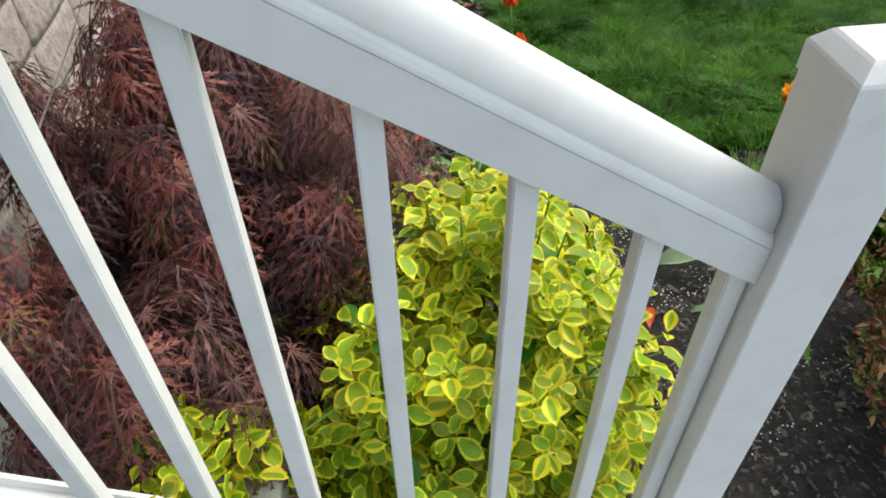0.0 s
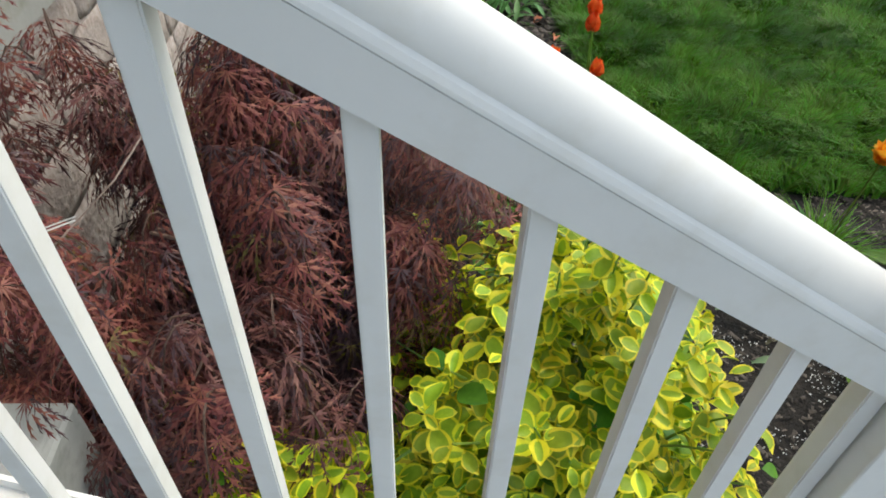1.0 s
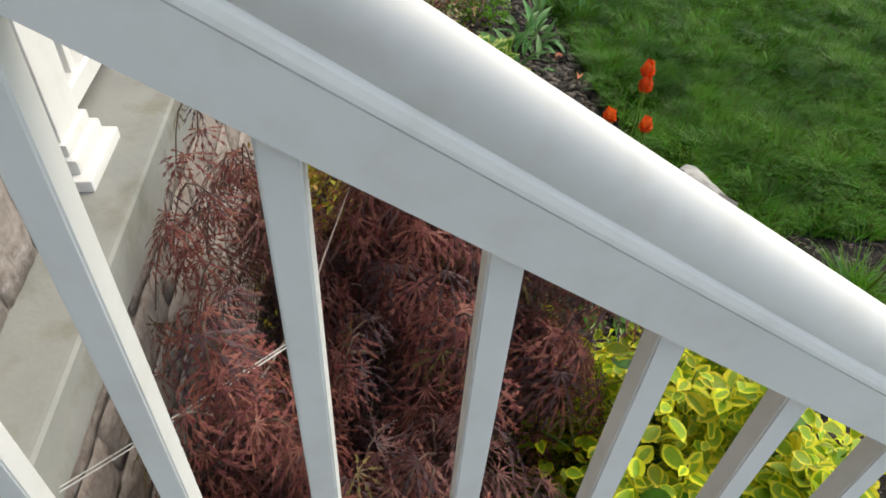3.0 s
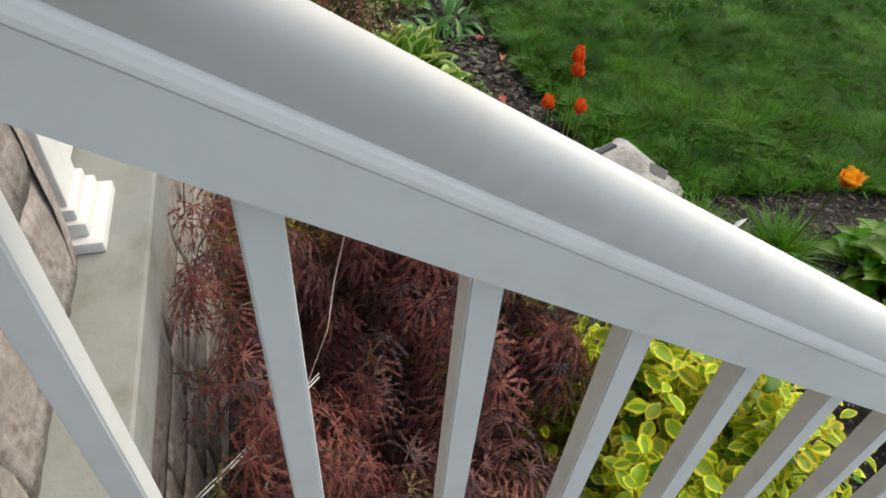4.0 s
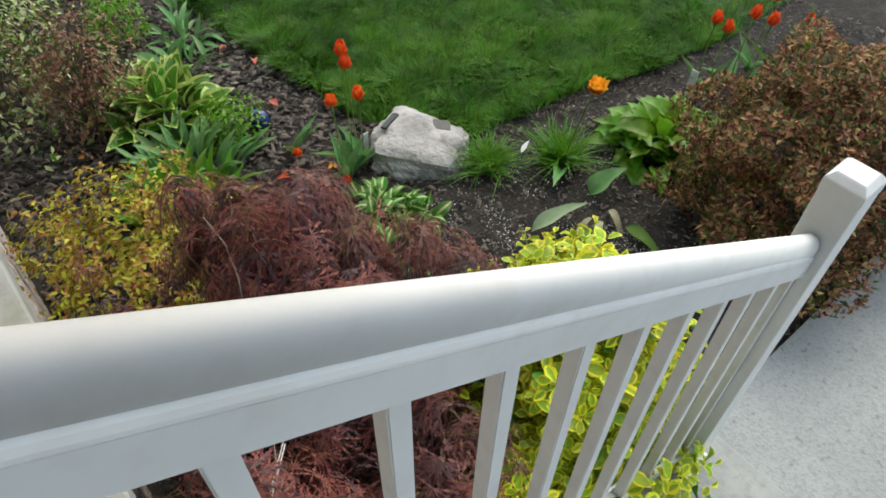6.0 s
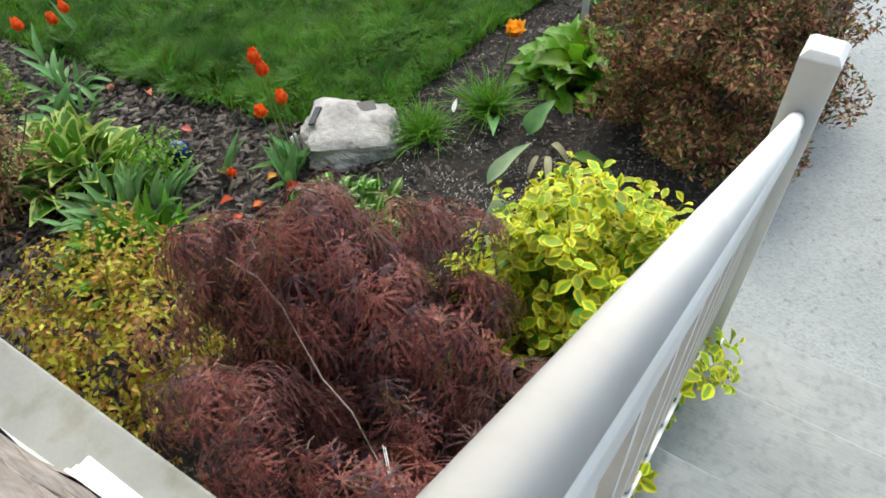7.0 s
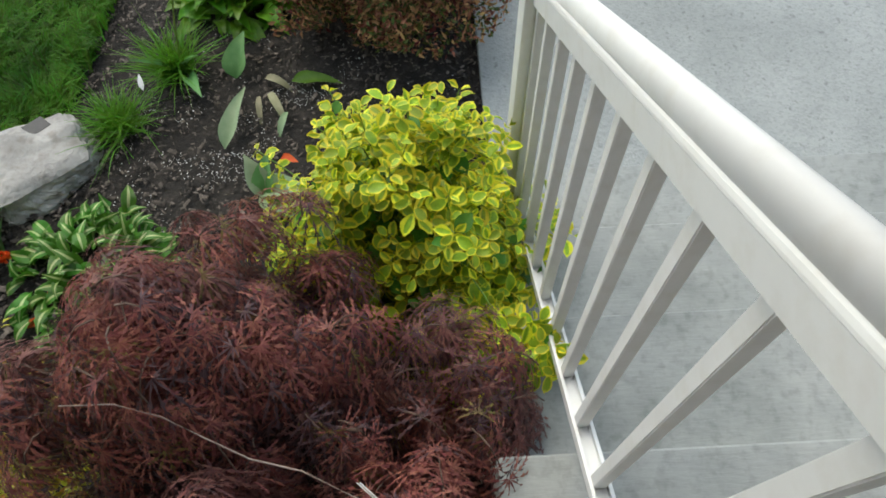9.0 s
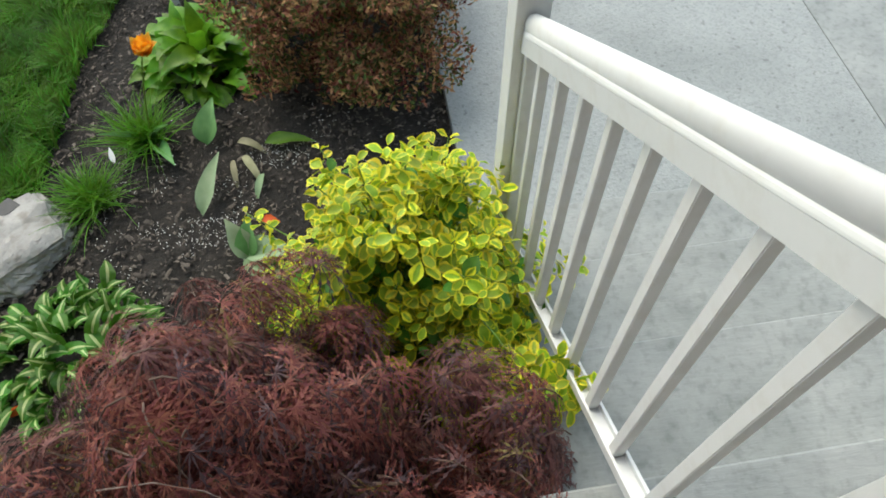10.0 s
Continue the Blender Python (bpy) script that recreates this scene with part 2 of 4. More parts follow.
def piece(name, me, parent, m=None, label=""):
    """An object on a mesh that may be shared; m is its pose in the world."""
    ob = new(name, me)
    if parent is not None:
        ob.parent = parent
        ob.matrix_parent_inverse = Matrix.Translation(parent.location).inverted()
    if m is not None:
        ob.matrix_basis = m
    return tagged(ob, label)


def thing(name, at, label, category, group=""):
    ob = new(name)
    ob.location = at
    return tagged(ob, label, category, group)


def box(x0, y0, z0, x1, y1, z1, bevel=0.0, seg=2):
    bm = bmesh.new()
    bmesh.ops.create_cube(bm, size=1)
    bmesh.ops.scale(bm, vec=(x1 - x0, y1 - y0, z1 - z0), verts=bm.verts)
    bmesh.ops.translate(bm, vec=((x0 + x1) / 2, (y0 + y1) / 2, (z0 + z1) / 2), verts=bm.verts)
    if bevel:
        bmesh.ops.bevel(bm, geom=bm.edges[:], offset=bevel, segments=seg, affect="EDGES", profile=0.7)
    return bm


def prism(profile, x0, z0, x1, z1, y=0.0):
    """A profile of (y, z) swept along x, its ends cut upright."""
    bm = bmesh.new()
    a = [bm.verts.new((x0, y + p, z0 + q)) for p, q in profile]
    b = [bm.verts.new((x1, y + p, z1 + q)) for p, q in profile]
    k = len(profile)
    for i in range(k):
        bm.faces.new((a[i], a[(i + 1) % k], b[(i + 1) % k], b[i]))
    bm.faces.new(a[::-1])
    bm.faces.new(b)
    bmesh.ops.recalc_face_normals(bm, faces=bm.faces)
    return bm


def tube(points, radii, sides=6):
    """A tapered limb through the given points."""
    bm = bmesh.new()
    rings = []
    pts = [Vector(p) for p in points]
    for i, p in enumerate(pts):
        d = (pts[min(i + 1, len(pts) - 1)] - pts[max(i - 1, 0)]).normalized()
        u = d.orthogonal().normalized()
        v = d.cross(u)
        rings.append([bm.verts.new(p + radii[i] * (math.cos(a) * u + math.sin(a) * v)) for a in [2 * math.pi * k / sides for k in range(sides)]])
    for r0, r1 in zip(rings, rings[1:]):
        # match the nearest start corner so that the limb does not twist
        off = min(range(sides), key=lambda o: (r1[o].co - r0[0].co).length)
        for k in range(sides):
            try:
                bm.faces.new((r0[k], r0[(k + 1) % sides], r1[(k + 1 + off) % sides], r1[(k + off) % sides]))
            except ValueError:
                pass
    bm.faces.new(rings[0][::-1])
    bm.faces.new(rings[-1])
    bmesh.ops.recalc_face_normals(bm, faces=bm.faces)
    return bm


def wander(a, b, sag=0.0, wob=0.02, k=7):
    """Points from a to b with small bends."""
    a, b = Vector(a), Vector(b)
    out = []
    for i in range(k):
        t = i / (k - 1)
        p = a.lerp(b, t) + Vector((0, 0, sag * 4 * t * (1 - t)))
        if 0 < i < k - 1:
            p += Vector(rng.uniform(-wob, wob, 3))
        out.append(p)
    return out


def frames_of(normals, aims):
    """Turns (n, 3, 3) whose z is the normal and whose y points along the aim."""
    z = normals / np.linalg.norm(normals, axis=1, keepdims=True)
    y = aims - (aims * z).sum(1, keepdims=True) * z
    y /= np.linalg.norm(y, axis=1, keepdims=True) + 1e-9
    x = np.cross(y, z)
    return np.stack([x, y, z], 2)


def scatter(shape, places, turns, sizes):
    """Copies of a leaf (verts, faces, index) at many poses, joined."""
    v, f, idx = shape
    n = len(places)
    allv = np.einsum("nij,vj->nvi", turns, v) * np.asarray(sizes)[:, None, None] + places[:, None, :]
    allf = f[None] + (np.arange(n) * len(v))[:, None, None]
    return allv.reshape(-1, 3), allf.reshape(-1, f.shape[1]), np.tile(idx, n)


def foliage(parent, leaf_name, shapes, places, turns, sizes, mats, parts=300, near=None, kinds=None, rest_name="foliage"):
    """Leaves on a plant: the nearest ones as pieces of their own, the rest joined."""
    n = len(places)
    kinds = np.zeros(n, int) if kinds is None else kinds
    key = np.linalg.norm(places - np.asarray(near), axis=1) if near is not None else rng.random(n)
    order = np.argsort(key)
    base = [bulk(leaf_name, s[0], s[1], mats[k], s[2]) for k, s in enumerate(shapes)]
    for i in order[:parts]:
        m = Matrix(turns[i].tolist()).to_4x4()
        m = Matrix.Translation(places[i]) @ m @ Matrix.Scale(float(sizes[i]), 4)
        piece(leaf_name, base[kinds[i]], parent, m)
    rest = order[parts:]
    for k, s in enumerate(shapes):
        sel = rest[kinds[rest] == k]
        if len(sel):
            v, f, idx = scatter(s, places[sel], turns[sel], np.asarray(sizes)[sel])
            ob = piece(rest_name, bulk(rest_name, v, f, mats[k], idx), parent)
            tagged(ob, kind="stuff")


def leaf_shape(length, width, rim=0.0, cup=0.15, droop=0.1, rows=4, tip=0.5, wave=0.0, centre=False, arch=0.0, full=1.0):
    """A leaf along y with a fold in the middle; index 1 is the margin (or, with centre, the middle)."""
    v, f, idx = [], [], []
    cols = [-1, -1 + rim, 0, 1 - rim, 1] if rim else [-1, 0, 1]
    ts = [k / rows for k in range(rows + 1)]
    for t in ts:
        w = width / 2 * (math.sin(math.pi * min(1, t) ** tip) ** full if 0 < t < 1 else 0.04)
        for c in cols:
            y, z = (length * math.sin(arch * t) / arch, length * (math.cos(arch * t) - 1) / arch) if arch else (length * t, -droop * length * t * t)
            v.append((c * w, y, cup * abs(c) * w * 2 + z + wave * w * math.sin(9 * t + (2 if c > 0 else 0)) * abs(c)))
    k = len(cols)
    for r in range(rows):
        for c in range(k - 1):
            f.append((r * k + c, r * k + c + 1, (r + 1) * k + c + 1, (r + 1) * k + c))
            edge = rim and (c in (0, k - 2) or r == rows - 1 or (r == 0 and not centre))
            idx.append(int(bool(edge)) if not centre else int(rim and c not in (0, k - 2)))
    return np.array(v), np.array(f), np.array(idx)


def lace_shape(fingers=7, length=0.075, teeth=3, hang=0.5, wide=210):
    """A finely cut palmate leaf: narrow fingers with side teeth, arched down."""
    v, f = [], []

    def sliver(a, b, w):
        d = b - a
        s = np.array([-d[1], d[0], 0])
        s = s / (np.linalg.norm(s) + 1e-9) * w
        m = a + 0.4 * d
        k = len(v)
        v.extend([a, m + s, b, m - s])
        f.append((k, k + 1, k + 2, k + 3))

    for i in range(fingers):
        u = i / (fingers - 1) - 0.5
        a = u * math.radians(wide) + 0.07 * math.sin(5 * i)
        ln = length * (1 - 0.8 * abs(u)) * (1 + 0.1 * math.sin(3 * i))
        d = np.array([math.sin(a), math.cos(a), 0])
        on = [d * ln * t + np.array([0, 0, -hang * ln * t * t]) for t in (0, 0.35, 0.68, 1.0)]
        for k, w in ((0, 0.0019), (1, 0.0029), (2, 0.0022)):
            sliver(on[k], on[k + 1] + (on[k + 1] - on[k]) * 0.12, w)
        for k in range(1, teeth + 1):
            t = 0.25 + 0.55 * k / teeth
            p = d * ln * t + np.array([0, 0, -hang * ln * t * t])
            for sgn in (-1, 1):
                b = a + sgn * 0.5
                sliver(p, p + np.array([math.sin(b), math.cos(b), -hang * 1.3]) * ln * 0.17, 0.0013)
    return np.array(v), np.array(f), np.zeros(len(f), int)


def dome(n, centre, radii, low=-0.5, power=0.8, depth=0.35, seed=0, lump=0.2):
    """Points near the surface of a lumpy crown, with their outward normals."""
    g = np.random.default_rng(seed)
    z = low + (1 - low) * g.random(n) ** power
    a = g.random(n) * 2 * math.pi
    r = np.sqrt(np.clip(1 - z * z, 0, 1))
    nrm = np.stack([r * np.cos(a), r * np.sin(a), z], 1)
    lumps = np.array([noise.noise(Vector(q) * 2.6 + Vector((seed, 0, 0))) for q in nrm])
    d = (1 + lump * lumps * 2) * (1 - depth * g.random(n) ** 2)
    pts = np.asarray(centre) + nrm * d[:, None] * np.asarray(radii)
    nn = nrm / np.asarray(radii)
    return pts, nn / np.linalg.norm(nn, axis=1, keepdims=True)


def settle(pts, low=-1.05):
    pts[:, 2] = np.maximum(pts[:, 2], low)
    return pts


GROUND = -1.07


def fall(y):
    """How far the yard drops away from the walk."""
    return 0.065 * np.clip(np.asarray(y) - 0.15, 0.0, 4.5)


def lawn_side(x, y):
    xe = np.interp(y, [1.0, 1.7, 2.2, 2.74, 3.6, 8.0], [0.8, 0.69, 0.43, 0.4, 0.33, 0.1])
    ye = np.interp(x, [0.0, 0.4, 0.69, 1.06, 1.42, 1.9, 2.5, 9.0], [2.6, 2.2, 1.75, 1.69, 1.66, 1.52, 1.45, 1.4])
    return np.minimum(x - xe, y - ye)


# ---- setting ----
def ground_sheet():
    u = np.linspace(-1, 1, 141)
    c = np.sign(u) * (np.abs(u) * 4 + np.abs(u) ** 6 * 300)
    X, Y = np.meshgrid(c + 0.3, c + 1.5, indexing="ij")
    Z = np.full_like(X, GROUND)
    for i in range(X.shape[0]):
        for j in range(X.shape[1]):
            if abs(X[i, j]) < 6 and abs(Y[i, j]) < 7:
                p = Vector((X[i, j], Y[i, j], 0))
                Z[i, j] += 0.012 * noise.noise(p * 3) + 0.012 * noise.noise(p * 11)
    Z -= fall(Y)
    n = len(c)
    k = np.arange(n * n).reshape(n, n)
    F = np.stack([k[:-1, :-1], k[1:, :-1], k[1:, 1:], k[:-1, 1:]], -1).reshape(-1, 4)
    ob = new("ground", bulk("ground", np.stack([X, Y, Z], -1).reshape(-1, 3), F, SOIL, smooth=True))
    return tagged(ob, "dark soil of the planting bed under bark mulch", "ground", kind="structure")


def lawn_sheet():
    edge = [(0.02, 60), (0.06, 20), (0.1, 8), (0.22, 5.5), (0.33, 3.6), (0.37, 3.1), (0.4, 2.74), (0.41, 2.45), (0.44, 2.2), (0.5, 2.05), (0.58, 1.9), (0.69, 1.77), (0.85, 1.72), (1.06, 1.69), (1.42, 1.66), (1.9, 1.52), (2.5, 1.45), (5, 1.42), (9, 1.4), (60, 1.4)]
    P = []
    for a, b in zip(edge, edge[1:]):
        for k in range(6):
            t = k / 6
            P.append((a[0] + (b[0] - a[0]) * t, a[1] + (b[1] - a[1]) * t))
    P = np.array(P + [edge[-1]])
    P += np.array([[0.015 * noise.noise(Vector((x * 9, y * 9, 4))), 0.015 * noise.noise(Vector((x * 9, y * 9, 8)))] for x, y in P])
    T = np.linspace(0, 1, 30) ** 3
    V = []
    for k, t in enumerate(T):
        for x, y in P:
            q = (x + (300 - x) * t, y + (300 - y) * t)
            V.append((*q, GROUND - float(fall(q[1])) + 0.035 * min(1, k / 2) + (0.01 * noise.noise(Vector((q[0] * 2, q[1] * 2, 0))) if t < 0.02 else 0)))
    m = len(P)
    k = np.arange(len(T) * m).reshape(len(T), m)
    F = np.stack([k[:-1, :-1], k[1:, :-1], k[1:, 1:], k[:-1, 1:]], -1).reshape(-1, 4)[:, ::-1]
    return tagged(new("lawn", bulk("lawn", V, F, TURF_SHADE, smooth=True)), "thick green lawn with a soft uncut edge", "lawn", kind="structure")


ground_sheet()
lawn_sheet()

# concrete steps, one on another, from the walk up to the porch
STEPS = ((0.15, -0.85), (-0.19, -0.65), (-0.54, -0.45), (-0.89, -0.25))
for k, (xe, z) in enumerate(STEPS):
    low = -1.25 if k == 0 else STEPS[k - 1][1] + 0.002
    tagged(part("step", box(-1.182, -1.7, low, xe, 0.16, z, 0.012, 3), CONCRETE), "broom-finished grey concrete step with a worn nosing", "step", "steps up to the porch", "structure")
tagged(part("pavement", box(0.153, -1.66, -1.3, 7.5, 0.05, -1.03, 0.008), WALK), "pale walk of exposed aggregate concrete", "pavement", kind="structure")
tagged(part("pavement", box(-0.6, -5.0, -1.3, 7.5, -1.664, -1.032, 0.004), CONCRETE), "smooth grey concrete slab beside the walk", "pavement", kind="structure")
tagged(part("pavement", box(4.85, 2.2, -1.6, 7.0, 9.0, -1.305, 0.008), WALK), "grey paved strip at the far side of the lawn", "pavement", kind="structure")

# porch slab on a stone-faced wall
tagged(part("porch_slab", box(-3.6, -1.7, -0.115, -1.185, 7.0, -0.01, 0.012, 3), SLAB), "pale concrete porch slab with a smooth front edge", "porch", kind="structure")
wall = tagged(part("porch_wall", box(-1.6, 0.164, -1.5, -1.232, 7.0, -0.117), MORTAR), "rough stone wall that carries the porch slab", "wall", kind="structure")
# out of view; stretched to close off the sky behind the porch
house = tagged(part("unseen_house_wall", box(-3.7, -9, -1.3, -3.5, 9, 5.4), BLOCKER), "plain unseen house wall behind the porch, added to block light", "wall", kind="structure")
# assumed ceiling, never in view; its edge sets how much sky reaches the rail
tagged(part("unseen_porch_roof", box(-3.7, -2.1, 2.6, -1.05, 9, 2.75), BLOCKER), "plain unseen porch ceiling, added to block sky light", "ceiling", kind="structure")

# ---- stair railing ----
M, HB = 0.6425, 0.7640
XE, XT, S = -0.0105, -1.325, 0.12
RW = 0.0200
rail = thing("stair_railing", (0.015, 0, -0.85), "white painted metal stair railing with square balusters and a round handrail", "railing")
half = [(RW, 0.0), (RW, 0.0462), (RW - 0.0012, 0.0466), (RW - 0.0012, 0.0474), (RW + 0.0004, 0.0477), (RW, 0.0515), (RW - 0.0016, 0.0568), (RW - 0.0045, 0.061), (RW - 0.008, 0.062)]
chan = half + [(-p, q) for p, q in half[::-1]]
part("rail_channel", prism(chan, XT, -M * XT, XE, -M * XE), WHITE, rail)
def loaf_at(a):
    """Rounded on top, nearly upright at the sides, small round corners below."""
    c, d = math.cos(a), math.sin(a)
    e = 0.92
    return 0.0183 * math.copysign(abs(c) ** e, c), 0.0754 + 0.0284 * math.copysign(abs(d) ** e, d)


loaf = [loaf_at(2 * math.pi * (k + 0.5) / 36) for k in range(36)]
hand = prism(loaf, XT, -M * XT, XE - 0.004, -M * (XE - 0.004))
ob = part("handrail", hand, WHITE, rail, "smooth rounded handrail")
ob.data.polygons.foreach_set("use_smooth", [len(p.vertices) == 4 for p in ob.data.polygons])
for nm, y0, y1 in (("bottom_flange", 0.0125, 0.0185), ("bottom_flange", -0.0185, -0.0125)):
    part(nm, prism([(y0, -0.016), (y1, -0.016), (y1, 0.014), (y0, 0.014)], XT, -M * XT - HB, XE, -M * XE - HB), WHITE, rail)
part("bottom_rail", prism([(-0.0125, -0.016), (0.0125, -0.016), (0.0125, -0.004), (-0.0125, -0.004)], XT, -M * XT - HB, XE, -M * XE - HB), WHITE, rail)
W2 = 0.0111
bal = bpy.data.meshes.new("baluster")
bm = bmesh.new()
lo = [bm.verts.new((x, y, -HB - 0.006 - M * x)) for x, y in ((-W2, -W2), (W2, -W2), (W2, W2), (-W2, W2))]
hi = [bm.verts.new((x, y, 0.004 - M * x)) for x, y in ((-W2, -W2), (W2, -W2), (W2, W2), (-W2, W2))]
for k in range(4):
    bm.faces.new((lo[k], lo[(k + 1) % 4], hi[(k + 1) % 4], hi[k]))
bm.faces.new(lo[::-1])
bm.faces.new(hi)
bmesh.ops.bevel(bm, geom=[e for e in bm.edges if abs(e.verts[0].co.x - e.verts[1].co.x) < 1e-5 and abs(e.verts[0].co.y - e.verts[1].co.y) < 1e-5], offset=0.0016, segments=2, affect="EDGES")
bm.to_mesh(bal)
bm.free()
bal.materials.append(WHITE)
for i in range(11):
    x = -S * i if i else -0.0238
    piece("baluster", bal, rail, pose(x, 0, -M * x))
PW = 0.0379
post = part("post", box(-0.0101, -PW, -0.845, 0.0641, PW, 0.228, 0.004, 3), WHITE, rail)
bm = bmesh.new()
rings = []
for z, e in ((0.205, 0.0006), (0.2285, 0.0006), (0.2315, -0.0006), (0.242, -0.0095), (0.2445, -0.0125)):
    rings.append([bm.verts.new((0.027 + sx * (PW + e), sy * (PW + e), z)) for sx, sy in ((-1, -1), (1, -1), (1, 1), (-1, 1))])
for a, b in zip(rings, rings[1:]):
    for k in range(4):
        bm.faces.new((a[k], a[(k + 1) % 4], b[(k + 1) % 4], b[k]))
bm.faces.new(rings[-1])
bm.faces.new(rings[0][::-1])
part("post_cap", bm, WHITE, rail, "flat bevelled post cap")
part("foot_plate", box(-0.04, -0.055, -0.85, 0.07, 0.055, -0.84, 0.003), WHITE, rail)
for sx in (-0.03, 0.06):
    for sy in (-0.045, 0.045):
        bm = bmesh.new()
        bmesh.ops.create_cone(bm, segments=6, radius1=0.006, radius2=0.006, depth=0.006, cap_ends=True)
        bmesh.ops.translate(bm, vec=(sx, sy, -0.837), verts=bm.verts)
        part("bolt", bm, WHITE, rail)
part("post", box(-1.4, -PW, -0.01, -1.326, PW, 1.12, 0.003), WHITE, rail)
part("post_cap", box(-1.402, -PW - 0.002, 1.12, -1.324, PW + 0.002, 1.14, 0.006), WHITE, rail)

# ---- porch railing ----
pr = thing("porch_railing", (-1.335, 2.6, -0.01), "white painted metal porch railing with square balusters", "railing")
PX, PY0, PY1 = -1.335, 0.73, 4.6


def along_y(profile, y0, y1):
    b = prism(profile, y0, 0, y1, 0)
    for v in b.verts:
        v.co = Vector((PX + v.co.y, v.co.x, v.co.z))
    bmesh.ops.recalc_face_normals(b, faces=b.faces)
    return b


part("bottom_rail", along_y([(-0.022, 0.04), (0.022, 0.04), (0.022, 0.075), (0.016, 0.08), (-0.016, 0.08), (-0.022, 0.075)], PY0, PY1), WHITE, pr)
part("rail_channel", along_y([(p, q + 0.82) for p, q in chan], PY0, PY1), WHITE, pr)
ob = part("handrail", along_y([(p, q + 0.82) for p, q in loaf], PY0, PY1), WHITE, pr)
part("post", box(PX - 0.045, PY0 - 0.09, -0.01, PX + 0.045, PY0, 1.0, 0.004), WHITE, pr)
part("base_plate", box(PX - 0.085, PY0 - 0.125, -0.01, PX + 0.085, PY0 + 0.03, 0.012, 0.004), WHITE, pr)
part("base_trim", box(PX - 0.066, PY0 - 0.108, 0.012, PX + 0.066, PY0 + 0.016, 0.04, 0.008), WHITE, pr)
part("base_trim", box(PX - 0.054, PY0 - 0.098, 0.04, PX + 0.054, PY0 + 0.008, 0.062, 0.006), WHITE, pr)
upright = bpy.data.meshes.new("baluster")
bm = box(-W2, -W2, 0.06, W2, W2, 0.825, 0.0016)
bm.to_mesh(upright)
bm.free()
upright.materials.append(WHITE)
for k in range(32):
    piece("baluster", upright, pr, pose(PX, PY0 + 0.1 + S * k, 0))
for y in (2.6, 4.62):
    part("post", box(PX - PW, y - PW, -0.01, PX + PW, y + PW, 1.0, 0.003), WHITE, pr)

# ---- stone pillar at the corner of the porch ----
pil = thing("stone_pillar", (-1.5, 0.35, -0.01), "porch pillar of rough pink and grey stone", "pillar")
part("core", box(-1.73, 0.13, -0.01, -1.292, 0.585, 2.6), MORTAR, pil)


def rough_stone(w, h, d, seed):
    """A split-faced stone: a block whose front is broken and whose corners are worn."""
    nx, nz = 8, 6
    V, F = [], []
    for i in range(nx):
        for k in range(nz):
            x, z = (i / (nx - 1) - 0.5) * w, (k / (nz - 1) - 0.5) * h
            e = min(i, nx - 1 - i) == 0 or min(k, nz - 1 - k) == 0
            if min(i, nx - 1 - i) == 0 and min(k, nz - 1 - k) == 0:
                x, z = x * 0.94, z * 0.94
            q = Vector((x * 14, seed % 97, z * 14))
            rough = 0.004 * noise.noise(q) + 0.003 * noise.noise(q * 2.7)
            V.append((x + 0.004 * noise.noise(q + Vector((9, 0, 0))), (0.0005 if e else -0.0025) + rough, z + 0.004 * noise.noise(q + Vector((0, 9, 0)))))
    for i in range(nx - 1):
        for k in range(nz - 1):
            a = i * nz + k
            F.append((a, a + nz, a + nz + 1, a + 1))
    rim = [i * nz for i in range(nx)] + [(nx - 1) * nz + k for k in range(1, nz)] + [i * nz + nz - 1 for i in range(nx - 2, -1, -1)] + [k for k in range(nz - 2, 0, -1)]
    b0 = len(V)
    for r in rim:
        V.append((V[r][0] * 1.02, d, V[r][2] * 1.02))
    for i in range(len(rim)):
        j = (i + 1) % len(rim)
        F.append((rim[i], b0 + i, b0 + j, rim[j]))
    me = bpy.data.meshes.new("stone")
    me.from_pydata(V, [], F)
    me.materials.append(VENEER)
    me.polygons.foreach_set("use_smooth", [k < (nx - 1) * (nz - 1) for k in range(len(me.polygons))])
    return me


def clad(parent, origin, along, out, width, height, seed, mean=0.2, row=0.13):
    """Stones of uneven sizes in uneven courses over a face."""
    g = np.random.default_rng(seed)
    along, out = Vector(along), Vector(out)
    turn = Matrix((along, -out, Vector((0, 0, 1)))).transposed().to_4x4()
    z = 0.0
    while z < height - 0.02:
        h = min(row * g.uniform(0.7, 1.35), height - z)
        if height - z - h < 0.05:
            h = height - z
        x = 0.0
        while x < width - 0.01:
            w = min(mean * g.uniform(0.55, 1.5), width - x)
            if width - x - w < 0.06:
                w = width - x
            c = Vector(origin) + along * (x + w / 2) + Vector((0, 0, z + h / 2)) + out * 0.004
            m = Matrix.Translation(c) @ turn @ Matrix.Rotation(g.normal(0, 0.025), 4, "Y")
            piece("stone", rough_stone(w - 0.001, h - 0.001, 0.03, int(g.integers(1e6))), parent, m)
            x += w
        z += h


clad(pil, (-1.292, 0.595, -0.01), (0, -1, 0), (1, 0, 0), 0.475, 1.3, 3, 0.17, 0.26)
clad(pil, (-1.72, 0.585, -0.01), (1, 0, 0), (0, 1, 0), 0.438, 1.3, 4, 0.2, 0.26)
clad(pil, (-1.282, 0.13, -0.01), (-1, 0, 0), (0, -1, 0), 0.438, 1.3, 5, 0.2, 0.26)
clad(wall, (-1.232, 5.0, -1.28), (0, -1, 0), (1, 0, 0), 4.83, 1.155, 6, 0.26, 0.17)


# ---- plants ----
BEFORE = set(scene.collection.all_objects)


